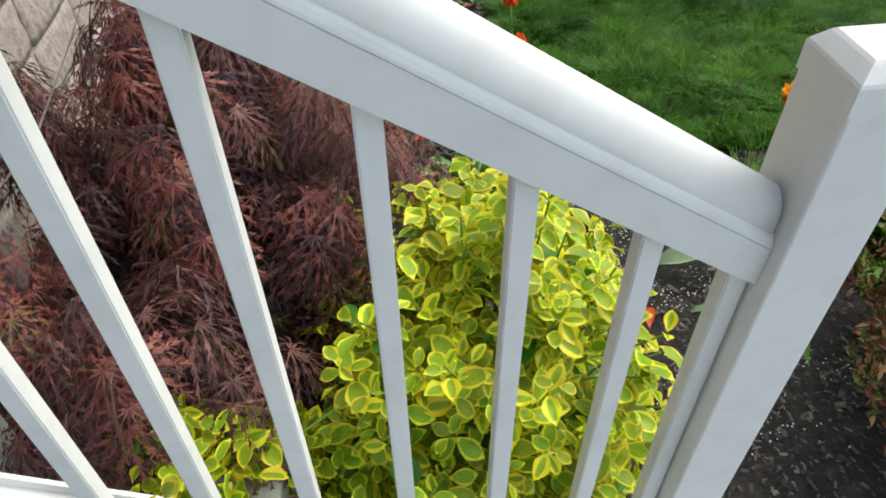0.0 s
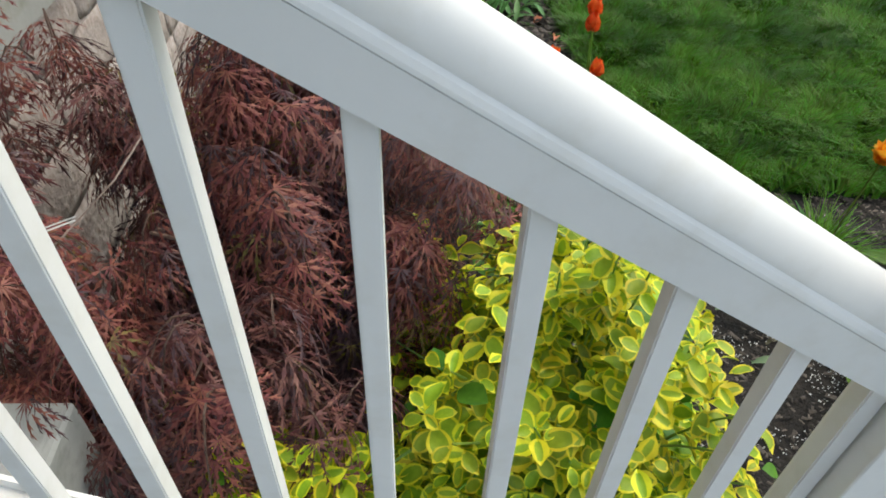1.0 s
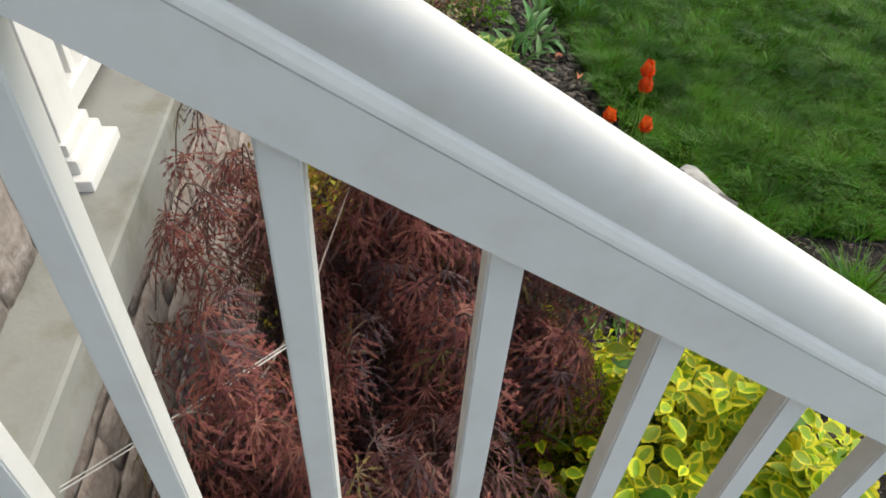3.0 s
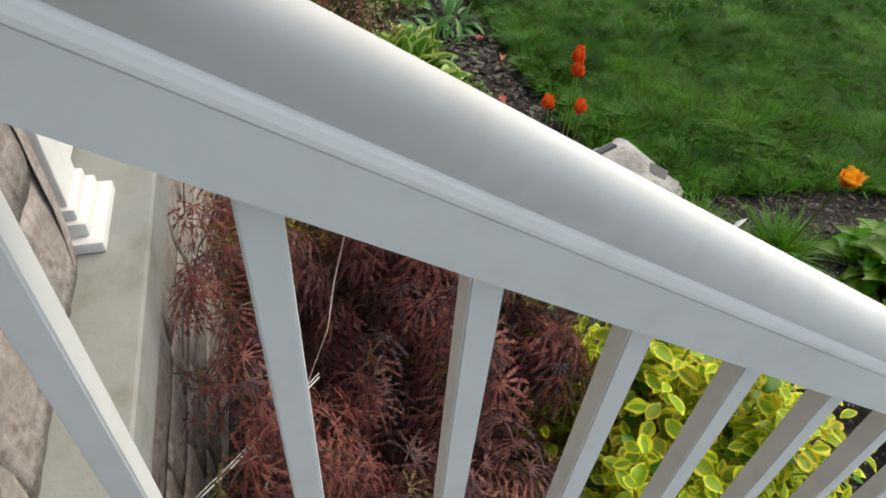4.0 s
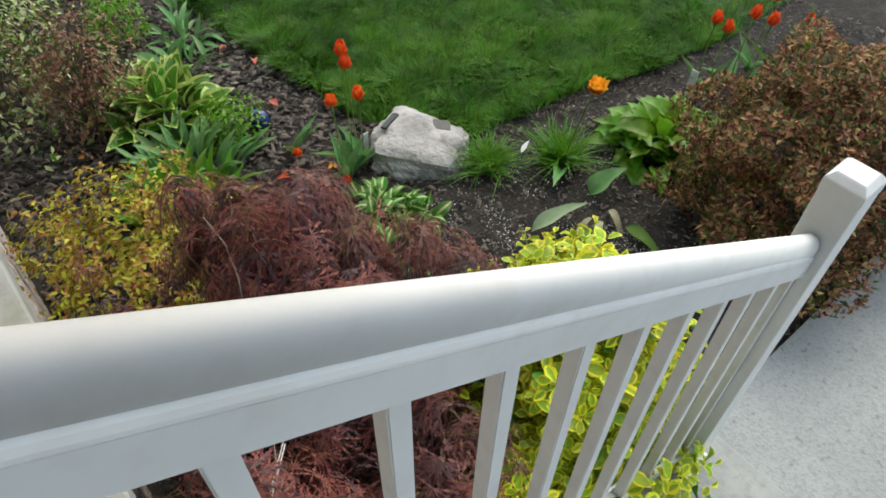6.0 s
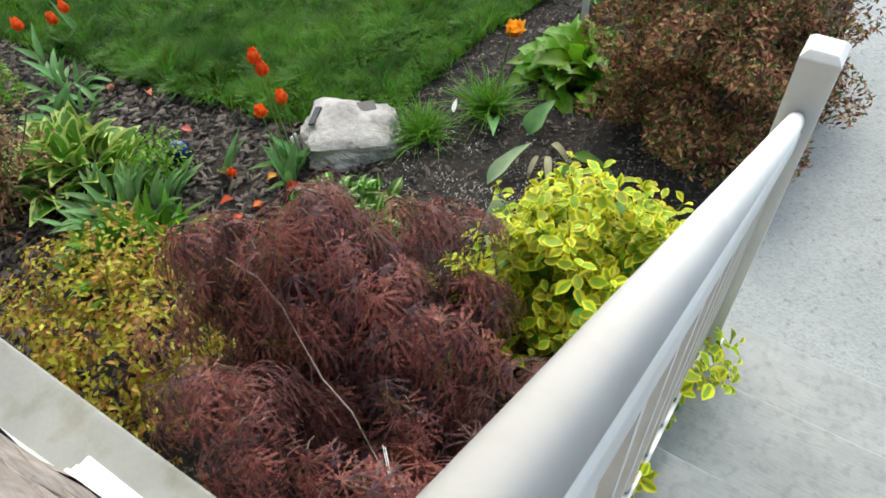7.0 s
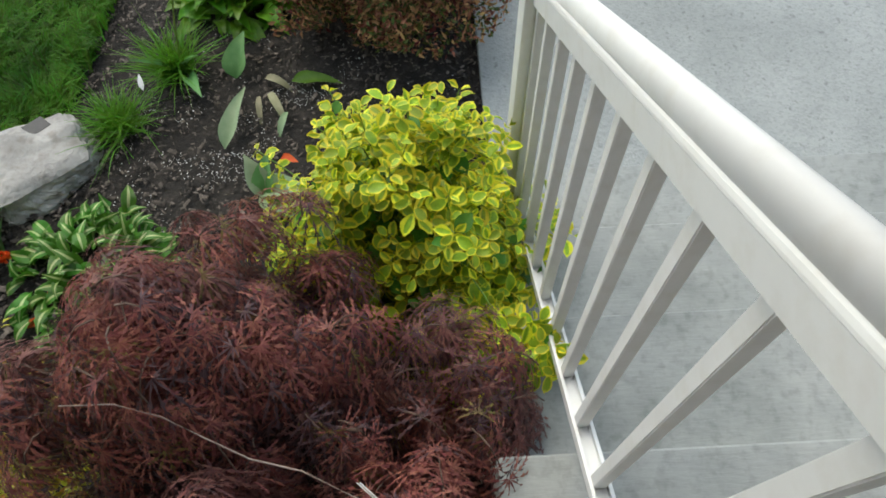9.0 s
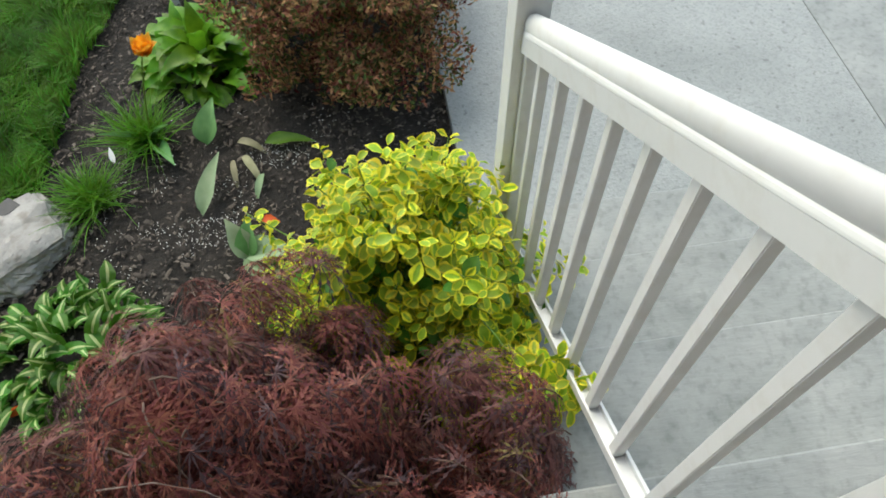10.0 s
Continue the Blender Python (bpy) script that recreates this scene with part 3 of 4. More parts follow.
def turns_for(normals, lean=0.6, down=0.0, seed=0):
    """Leaf turns: faces lean off the crown's outward normal, tips point outward and down."""
    g = np.random.default_rng(seed)
    n = len(normals)
    nn = normals + g.normal(0, lean, (n, 3)) + np.array([0, 0, 0.5])
    aim = normals * np.array([1, 1, 0.3]) + g.normal(0, 0.6, (n, 3)) + np.array([0, 0, -down])
    return frames_of(nn, aim)


def step_top(x):
    return np.select([x < -0.89, x < -0.54, x < -0.19, x < 0.15], [-0.25, -0.45, -0.65, -0.85], GROUND)


def euonymus():
    c = np.array((-0.205, 0.31, -0.7))
    p = thing("euonymus_shrub", (-0.19, 0.34, GROUND), "bushy euonymus with green leaves edged in bright yellow", "shrub")
    shoots_at, shoots_n = dome(560, c, (0.34, 0.36, 0.475), -0.75, 1.0, 0.28, 11, 0.2)
    extra = np.array([(0.1, 0.77, -0.6), (0.04, 0.73, -0.64), (-0.14, 0.34, -0.1), (0.0, 0.22, -0.28), (-0.14, 0.41, -0.16), (-0.16, 0.33, -0.12), (-0.05, 0.26, -0.2), (-0.12, 0.3, -0.14), (0.1, 0.08, -0.5), (0.04, 0.12, -0.42)])
    ex = np.random.default_rng(6).random((46, 3))
    trail = np.stack([-0.78 + 0.8 * ex[:, 0], -0.03 + 0.16 * ex[:, 1], np.zeros(46)], 1)
    trail[:, 2] = step_top(trail[:, 0]) + 0.05 + 0.1 * ex[:, 2]
    poke = np.random.default_rng(3).normal(0, 0.09, (14, 3)) * np.array([1, 1, 0.6]) + np.array([-0.42, 0.62, -0.5])
    sp = np.random.default_rng(8)
    spires = np.stack([sp.normal(-0.13, 0.12, 26), sp.normal(0.32, 0.11, 26), np.zeros(26)], 1)
    rad = ((spires[:, 0] - c[0]) / 0.36) ** 2 + ((spires[:, 1] - c[1]) / 0.38) ** 2
    spires[:, 2] = c[2] + 0.475 * np.sqrt(np.clip(1 - rad, 0, 1)) + sp.uniform(0.03, 0.1, 26)
    low, _ = dome(80, (-0.46, 0.2, -0.74), (0.2, 0.16, 0.26), -0.7, 1.0, 0.25, 14, 0.2)
    out = np.random.default_rng(9).random((7, 3))
    through_bars = np.stack([-0.34 + 0.34 * out[:, 0], -0.02 - 0.1 * out[:, 1], np.zeros(7)], 1)
    through_bars[:, 2] = step_top(through_bars[:, 0]) + 0.08 + 0.16 * out[:, 2]
    extra = np.vstack([extra, spires, low, poke, trail, through_bars])
    shoots_at = settle(np.vstack([shoots_at, extra]), -1.02)
    en = extra - c
    shoots_n = np.vstack([shoots_n, en / np.linalg.norm(en, axis=1, keepdims=True)])
    keep = (shoots_at[:, 1] > 0.03) | (np.arange(len(shoots_at)) >= 560)
    shoots_at, shoots_n = shoots_at[keep], shoots_n[keep]
    over = shoots_at[:, 1] < 0.19
    shoots_at[over, 2] = np.maximum(shoots_at[over, 2], step_top(shoots_at[over, 0]) + 0.03)
    P, T, Z, K = [], [], [], []
    g = np.random.default_rng(5)
    for a, nrm in zip(shoots_at, shoots_n):
        up = nrm * 0.7 + np.array([0, 0, 0.75]) + g.normal(0, 0.15, 3)
        up /= np.linalg.norm(up)
        side = np.cross(up, g.normal(0, 1, 3))
        side /= np.linalg.norm(side)
        other = np.cross(up, side)
        for k in range(5):
            q = a - up * (0.028 * k)
            dirs = (side, -side) if k % 2 == 0 else (other, -other)
            for d in dirs:
                lift = 0.75 - 0.22 * k + g.normal(0, 0.12)
                aim = d + up * lift + g.normal(0, 0.25, 3)
                nn = up - d * 0.5 * lift + g.normal(0, 0.35, 3)
                P.append(q + d * 0.004)
                T.append(frames_of(nn[None], aim[None])[0])
                Z.append(g.uniform(0.74, 1.14) * (0.62, 0.86, 1.0, 1.0, 1.0)[k])
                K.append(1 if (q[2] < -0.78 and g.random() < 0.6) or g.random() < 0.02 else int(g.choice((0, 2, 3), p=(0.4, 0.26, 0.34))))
        if len(P) < 5600 and g.random() < 0.6:
            part("stem", tube(wander(a - nrm * 0.22 - Vector((0, 0, 0.05)), a, 0.02, 0.008, 4), [0.003, 0.0025, 0.002, 0.0016], 5), STALK, p)
    for k in range(9):
        e = shoots_at[k * 17] * 0.6 + c * 0.4
        part("branch", tube(wander((c[0] + g.normal(0, 0.05), c[1] + g.normal(0, 0.05), GROUND), e, 0, 0.02, 5), [0.008, 0.007, 0.006, 0.005, 0.004], 6), TWIG, p)
    # thin inner leaves that close the crown
    ip, inn = dome(500, c, (0.28, 0.29, 0.36), -0.8, 1.0, 0.5, 12, 0.2)
    ip[:, 1] = np.maximum(ip[:, 1], 0.18)
    P = np.vstack([P, settle(ip, -1.03)])
    T = np.concatenate([T, turns_for(inn, 0.8, 0.2, 13)])
    Z = np.concatenate([Z, np.full(500, 0.95)])
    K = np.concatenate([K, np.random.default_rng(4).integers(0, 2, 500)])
    two = leaf_shape(0.054, 0.034, 0.28, 0.15, 0.2, 7, 1.2, 0.1, full=0.8)
    plain = leaf_shape(0.06, 0.041, 0.0, 0.15, 0.2, 6, 1.15, 0.1, full=0.8)
    slim = leaf_shape(0.054, 0.031, 0.18, 0.3, 0.3, 7, 1.2, 0.15, full=0.8)
    gilt = leaf_shape(0.05, 0.03, 0.6, 0.25, 0.1, 7, 1.1, 0.2, full=0.8)
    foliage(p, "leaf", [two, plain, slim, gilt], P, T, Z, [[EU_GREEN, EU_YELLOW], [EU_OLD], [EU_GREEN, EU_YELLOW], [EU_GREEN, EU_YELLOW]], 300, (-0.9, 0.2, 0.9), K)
    return p


def maple():
    """Arching twigs that hang from the crown, each with a row of finely cut leaves."""
    c = np.array((-0.7, 0.72, -0.6))
    p = thing("japanese_maple", (c[0], c[1], GROUND), "weeping laceleaf maple with finely cut dark red leaves", "shrub")
    g = np.random.default_rng(22)
    heads, nrm = [], []
    for n, ctr, rad, low, depth, seed in ((205, c, (0.35, 0.41, 0.5), -0.45, 0.3, 21), (30, (-0.58, 0.82, -0.4), (0.18, 0.14, 0.2), -0.2, 0.3, 23), (46, (-0.67, 0.77, -0.16), (0.19, 0.16, 0.24), -0.3, 0.35, 28), (14, (-0.78, 0.14, -0.42), (0.13, 0.06, 0.16), -0.7, 0.4, 29), (46, (-1.02, 0.52, -0.36), (0.13, 0.38, 0.38), -0.5, 0.4, 24), (44, (-1.0, 0.32, -0.62), (0.15, 0.2, 0.26), -0.9, 0.4, 27), (20, (-0.72, 0.2, -0.36), (0.2, 0.13, 0.18), -0.5, 0.4, 25), (90, c, (0.3, 0.4, 0.38), -0.6, 0.5, 26)):
        a, b = dome(n, ctr, rad, low, 0.95, depth, seed, 0.3)
        heads.append(a)
        nrm.append(b)
    more = np.array([(-1.07, 0.7, 0.13), (-1.1, 0.66, 0.09), (-1.09, 0.55, 0.02), (-1.12, 0.5, -0.03), (-1.05, 0.46, -0.05), (-1.1, 0.42, -0.12), (-1.06, 0.6, -0.02)])
    heads.append(more)
    nrm.append(np.tile((-0.6, -0.4, 0.3), (len(more), 1)))
    heads, nrm = np.vstack(heads), np.vstack(nrm)
    P, N, A, Z, K = [], [], [], [], []
    root, top = Vector((-0.62, 0.7, GROUND)), Vector((-0.66, 0.72, -0.3))
    for i, (h, m) in enumerate(zip(heads, nrm)):
        flat = np.array([m[0], m[1], 0]) + g.normal(0, 0.25, 3) * np.array([1, 1, 0])
        flat /= np.linalg.norm(flat) + 1e-6
        span = g.uniform(0.1, 0.24) * (0.6 if i >= len(heads) - 7 else 1.0)
        line = [h + flat * span * (0.75 * t - 0.35) + np.array([0, 0, 0.05 * math.sin(3.1 * t) - 0.9 * span * t * t]) for t in np.linspace(0, 1, 6)]
        line = [q for q in line if q[1] > 0.04 and q[0] > -1.2 and q[2] > -1.0]
        if len(line) < 3:
            continue
        tone = g.random()
        outer = np.linalg.norm((h - c) / np.array((0.4, 0.5, 0.5)))
        for k in range(int(span * g.uniform(46, 66))):
            t = g.random() * (len(line) - 1)
            j = min(int(t), len(line) - 2)
            q = line[j] + (line[j + 1] - line[j]) * (t - j)
            side = g.normal(0, 1, 3)
            P.append(q + side * np.array([0.016, 0.016, 0.008]))
            N.append(m * 0.35 + flat * 0.3 + np.array([0, 0, 0.75]) + side * 0.3)
            A.append(flat * 0.7 + side * 0.45 + np.array([0, 0, -0.55]))
            Z.append(g.uniform(0.65, 1.15) * (0.75 if i >= len(heads) - 7 else 1.0))
            # most inner and low leaves take the dark tone, as painted shade
            shade_share = 0.88 if outer < 0.75 or h[2] < -0.42 else 0.18
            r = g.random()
            K.append(3 if r < 0.05 else 2 if r < 0.05 + shade_share else 1 if tone < (0.6 if h[2] > -0.3 else 0.25) and h[2] > -0.6 else 0)
        part("twig", tube([Vector(q) for q in line], [0.0022 - 0.0002 * k for k in range(len(line))], 4), TWIG, p)
    P = settle(np.array(P), -1.02)
    ok = (P[:, 0] > -1.2) & (P[:, 1] > 0.045)
    P, N, A, Z, K = P[ok], np.array(N)[ok], np.array(A)[ok], np.array(Z)[ok], np.array(K)[ok]
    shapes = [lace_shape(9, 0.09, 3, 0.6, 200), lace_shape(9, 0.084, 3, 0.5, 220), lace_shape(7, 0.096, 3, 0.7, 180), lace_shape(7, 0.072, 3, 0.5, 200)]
    foliage(p, "leaf", shapes, P, frames_of(N, A), Z, [[MAPLE], [MAPLE_RED], [MAPLE_SHADE], [MAPLE_BRONZE]], 300, (-1.0, 0.1, 0.7), K)
    part("trunk", tube(wander(root, top, 0, 0.02, 6), [0.026, 0.022, 0.02, 0.018, 0.016, 0.014], 8), TWIG, p)
    for k in range(26):
        e = Vector(heads[(k * 11) % 205])
        part("limb", tube(wander(root.lerp(top, 0.35 + 0.6 * g.random()), e, -0.06, 0.025, 7), [0.011, 0.009, 0.008, 0.006, 0.005, 0.004, 0.003], 6), TWIG, p)
    # bleached dead shoots that lie over the crown
    for line, r in (([(-1.04, 0.24, -0.2), (-0.97, 0.385, -0.18), (-0.91, 0.5, -0.155), (-0.882, 0.586, -0.13), (-0.866, 0.65, -0.09), (-0.844, 0.715, -0.05), (-0.828, 0.78, -0.01), (-0.817, 0.845, 0.01)], 0.0022), ([(-0.7, 0.72, -0.3), (-0.705, 0.71, -0.12), (-0.7, 0.715, 0.0)], 0.0018)):
        part("dead_twig", tube([Vector(q) + Vector(g.normal(0, 0.006, 3)) for q in line], [r * (1 - 0.5 * k / len(line)) for k in range(len(line))], 6), DEADWOOD, p, "bleached bare twig")
    return p


def clump(name, at, shape, mats, count, reach, height, label, category, seed, spread=1.0, flat=0.35, leaf="leaf"):
    """A rosette: leaves that rise from one crown and arch outward."""
    g = np.random.default_rng(seed)
    p = thing(name, at, label, category)
    me = bulk(leaf, *shape[:2], mats, shape[2], smooth=True)
    for k in range(count):
        r, b = reach * 0.55 * math.sqrt(g.random()), g.random() * 2 * math.pi
        t = r / (reach * 0.55)
        a = b + g.normal(0, 0.75)
        out = np.array([math.cos(a), math.sin(a), 0])
        tilt = spread * (0.2 + 0.95 * t) + g.normal(0, 0.16)
        aim = out * math.sin(tilt) + np.array([0, 0, math.cos(tilt)])
        nn = -out * math.cos(tilt) + np.array([0, 0, math.sin(tilt)]) + g.normal(0, flat, 3)
        base = np.array(at) + np.array([r * math.cos(b), r * math.sin(b), 0.005 + height * (1 - t) * g.random()])
        T = frames_of(nn[None], aim[None])[0]
        m = Matrix.Translation(base) @ Matrix(T.tolist()).to_4x4() @ Matrix.Scale(float(g.uniform(0.7, 1.15)), 4)
        piece(leaf, me, p, m)
    return p


def grassy(name, at, count, length, label, seed, width=0.006, spread=0.9, mat=None, category="plant"):
    """A tuft of long narrow blades, each bent over."""
    g = np.random.default_rng(seed)
    p = thing(name, at, label, category)
    shapes = [leaf_shape(length, width, 0, 0.5, b, 6, 0.5) for b in (0.3, 0.6, 0.95)]
    mes = [bulk("blade", s[0], s[1], mat or STRAP) for s in shapes]
    for k in range(count):
        a = g.random() * 2 * math.pi
        tilt = spread * g.random() ** 0.7
        out = np.array([math.cos(a), math.sin(a), 0])
        aim = out * math.sin(tilt) + np.array([0, 0, math.cos(tilt)])
        nn = -out * math.cos(tilt) + np.array([0, 0, math.sin(tilt)]) + g.normal(0, 0.2, 3)
        T = frames_of(nn[None], aim[None])[0]
        base = np.array(at) + np.array([g.normal(0, 0.032), g.normal(0, 0.032), 0])
        piece("blade", mes[int(g.integers(3))], p, Matrix.Translation(base) @ Matrix(T.tolist()).to_4x4() @ Matrix.Scale(float(g.uniform(0.55, 1.1)), 4))
    return p


def petal_shape(length, width, open_=0.25):
    v, f = [], []
    rows, cols = 5, 5
    for r in range(rows + 1):
        t = r / rows
        w = width * (math.sin(math.pi * (0.12 + 0.88 * t) ** 0.8) * 0.5 + 0.02)
        for c in range(cols):
            u = c / (cols - 1) * 2 - 1
            bulge = 0.42 * length * math.sin(math.pi * min(1, t * 0.8)) * 0.6
            ruffle = max(open_ - 0.2, 0) * length * 0.35 * math.sin(3.3 * u + 5 * t) * t * t
            v.append((u * w, bulge + open_ * length * t * t - 0.35 * w * u * u + ruffle, length * t * (1 - 0.04 * u * u) + 0.6 * ruffle * u))
    for r in range(rows):
        for c in range(cols - 1):
            a = r * cols + c
            f.append((a, a + 1, a + cols + 1, a + cols))
    return np.array(v), np.array(f), np.zeros(len(f), int)


PETALS = {}
TLEAF = [bulk("leaf", *leaf_shape(ln, wd, 0, 0.55, dr, 6, 0.62, 0.12)[:2], TULIP_LEAF, smooth=True) for ln, wd, dr in ((0.2, 0.05, 0.25), (0.17, 0.045, 0.45), (0.23, 0.04, 0.15))]


def tulip(base, head, mat=None, size=0.07, open_=0.12, leaves=3, seed=0, label="orange-red tulip in flower on a green stem", group="tulips in the bed", width=0.056, petals=6):
    g = np.random.default_rng(seed)
    mat = mat or PETAL
    p = thing("tulip", base, label, "tulip", group)
    b, h = Vector(base), Vector(head)
    part("stem", tube([b.lerp(h, t) + Vector((0, 0, 0.03 * math.sin(math.pi * t))) for t in (0, 0.25, 0.5, 0.75, 1)], [0.0035, 0.0033, 0.003, 0.003, 0.003], 6), STALK, p)
    key = (mat.name, size, open_)
    if key not in PETALS:
        PETALS[key] = [bulk("petal", *petal_shape(size, width, o)[:2], mat, smooth=True) for o in (open_, open_ * 0.5)]
    up = (h - b.lerp(h, 0.75)).normalized() * 0.4 + Vector((0, 0, 1))
    q = up.to_track_quat("Z", "Y").to_matrix().to_4x4()
    for k in range(petals):
        loose = 0.06 if petals == 6 else 0.2
        m = Matrix.Translation(h - up.normalized() * size * 0.45) @ q @ Matrix.Rotation(k * math.tau / petals * (1 if petals == 6 else 5) + g.normal(0, 0.08), 4, "Z") @ Matrix.Rotation(g.normal(0, loose), 4, "X") @ Matrix.Scale((1.0 if k % 2 else 0.92) * (1 - loose * g.random()), 4)
        piece("petal", PETALS[key][k % 2], p, m)
    for k in range(leaves):
        a = g.random() * 6.28
        out = np.array([math.cos(a), math.sin(a), 0])
        tilt = g.uniform(0.25, 0.75)
        T = frames_of((-out * math.cos(tilt) + np.array([0, 0, math.sin(tilt)]))[None], (out * math.sin(tilt) + np.array([0, 0, math.cos(tilt)]))[None])[0]
        piece("leaf", TLEAF[int(g.integers(3))], p, Matrix.Translation(b) @ Matrix(T.tolist()).to_4x4() @ Matrix.Scale(float(g.uniform(0.8, 1.2)), 4))
    return p


def fallen(at, mat, size, seed, label="fallen orange-red tulip petal on the mulch"):
    g = np.random.default_rng(seed)
    v, f, _ = leaf_shape(size, size * 0.62, 0, 0.5, 0.12, 4, 0.75)
    ob = new("fallen_petal", bulk("fallen_petal", v, f, mat, smooth=True))
    ob.matrix_basis = Matrix.Translation(at) @ Euler((g.normal(0, 0.2), g.normal(0, 0.2), g.random() * 6)).to_matrix().to_4x4()
    return tagged(ob, label, "petal", "fallen petals")


def bushy(name, centre, radii, shape, mats, count, sizes, label, seed, low=-0.7, depth=0.5, mix=None, twigs=14, twig_mat=None, lump=0.25, lean=0.7, down=0.0, near=(-1.0, 0, 0.9), power=0.9, parts=300, gaps=0.0):
    """A twiggy shrub of small leaves."""
    g = np.random.default_rng(seed + 100)
    p = thing(name, (centre[0], centre[1], GROUND), label, "shrub")
    pts, nrm = dome(count, centre, radii, low, power, depth, seed, lump)
    if gaps:
        # leaves gather in clumps with dark hollows between them
        full = np.array([noise.noise(Vector(q) * 9 + Vector((seed, 0, 0))) + 0.5 * noise.noise(Vector(q) * 21) for q in pts]) > g.normal(gaps, 0.1, count)
        pts, nrm = pts[full], nrm[full]
        count = len(pts)
    settle(pts, -1.04)
    K = np.zeros(count, int) if mix is None else g.choice(len(mix), count, p=mix)
    foliage(p, "leaf", [shape] * len(mats), pts, turns_for(nrm, lean, down, seed + 1), g.uniform(*sizes, count), [[m] for m in mats], parts, near, K)
    for k in range(twigs):
        q = pts[(k * 37) % count]
        part("stem", tube(wander((centre[0] + g.normal(0, 0.06), centre[1] + g.normal(0, 0.06), GROUND), q, 0.03, 0.02, 6), [0.006, 0.005, 0.004, 0.0035, 0.003, 0.002], 5), twig_mat or TWIG, p)
    return p


euonymus()
maple()

small = leaf_shape(0.03, 0.014, 0, 0.3, 0.15, 3, 0.8)
tiny = leaf_shape(0.026, 0.011, 0, 0.3, 0.1, 2, 0.7)
bushy("spirea_shrub", (-0.88, 1.72, -0.86), (0.4, 0.5, 0.33), small, [SPIREA, SPIREA_RED], 11000, (0.7, 1.15), "low spirea with yellow-green leaves and orange tips", 31, -0.6, 0.5, (0.72, 0.28), 12, lump=0.4, gaps=-0.02)
bushy("barberry_shrub", (1.35, 0.41, -0.72), (0.52, 0.42, 0.36), tiny, [BARB, BARB_TAN, BARB_GREEN], 46000, (0.75, 1.35), "dense clipped barberry with tan and dark red-brown leaves", 41, -0.85, 0.3, (0.2, 0.45, 0.35), 24, lump=0.34, lean=0.9, down=-0.8, gaps=-0.24)
bushy("variegated_shrub", (-0.92, 3.6, -0.72), (0.47, 0.6, 0.4), small, [CREAM, DEEP, LUSH], 9500, (0.9, 1.5), "leggy shrub with cream-edged green leaves", 51, -0.85, 0.5, (0.58, 0.24, 0.18), 18, lump=0.55, gaps=0.16)
bushy("bronze_shrub", (-0.6, 3.05, -0.78), (0.26, 0.3, 0.35), tiny, [BRONZE, BARB_GREEN], 2200, (0.8, 1.5), "bare-stemmed shrub with sparse bronze leaves", 52, -0.6, 0.6, (0.7, 0.3), 64, lump=0.4, twig_mat=TWIG)
bushy("leafy_perennial", (-0.19, 3.85, -0.95), (0.17, 0.2, 0.2), small, [LUSH], 500, (0.9, 1.4), "low mound of fresh green leaves", 53, -0.4, 0.5, None, 5)
bushy("leafy_perennial", (-0.13, 2.5, -0.98), (0.15, 0.15, 0.16), small, [LUSH], 420, (0.8, 1.2), "low mound of bright green leaves beside a blue ball", 54, -0.3, 0.5, None, 4)
bushy("evergreen_shrub", (-0.84, 4.85, -0.72), (0.38, 0.5, 0.4), small, [DEEP], 5000, (1.0, 1.7), "dark evergreen shrub near the porch", 55, -0.7, 0.4, None, 8)
bushy("rose_bush", (-0.2, 4.95, -0.84), (0.24, 0.3, 0.24), small, [BRONZE, DEEP, SPIREA_RED], 1100, (0.8, 1.4), "small bush with red-bronze young leaves", 56, -0.4, 0.5, (0.5, 0.35, 0.15), 10)

wavy = leaf_shape(0.13, 0.048, 0.8, 0.3, 0, 9, 0.8, 0.5, centre=True, arch=2.1)
clump("variegated_hosta", (0.0, 1.48, GROUND), wavy, [HOSTA_GREEN, HOSTA_WHITE], 190, 0.48, 0.14, "small hosta with wavy green leaves and cream centres", "hosta", 61, 0.8, 0.6)
broad = leaf_shape(0.21, 0.125, 0.36, 0.3, 0, 8, 0.8, 0.08, arch=0.8)
clump("edged_hosta", (-0.33, 2.95, GROUND), broad, [HOSTA_GREEN, HOSTA_LIME], 90, 0.44, 0.17, "hosta with large green leaves edged in lime yellow", "hosta", 62, 0.6)
lush = leaf_shape(0.18, 0.085, 0, 0.3, 0, 8, 0.75, 0.2, arch=1.5)
clump("green_hosta", (1.36, 1.08, GROUND), lush, [LUSH], 130, 0.4, 0.18, "hosta with glossy mid-green pointed leaves", "hosta", 63, 0.7)
lance = leaf_shape(0.19, 0.038, 0, 0.35, 0, 7, 0.75, 0.08, arch=0.8)
clump("lily_clump", (-0.4, 2.42, GROUND), lance, [TULIP_LEAF], 120, 0.45, 0.14, "clump of upright grey-green lance leaves", "plant", 64, 0.55)
clump("lily_clump", (-0.55, 2.2, GROUND), lance, [STRAP], 100, 0.4, 0.12, "clump of green lance-shaped leaves", "plant", 65, 0.6)
clump("bulb_foliage", (-0.02, 3.3, GROUND), lance, [TULIP_LEAF], 34, 0.3, 0.05, "loose blue-green bulb leaves without flowers", "plant", 66, 0.8)
clump("bulb_foliage", (0.12, 3.62, GROUND), lance, [TULIP_LEAF], 26, 0.25, 0.05, "loose blue-green bulb leaves without flowers", "plant", 67, 0.8)
grassy("daylily_tuft", (0.66, 1.5, GROUND), 280, 0.19, "tuft of fresh green grassy leaves beside the boulder", 71, 0.0075, 0.85)
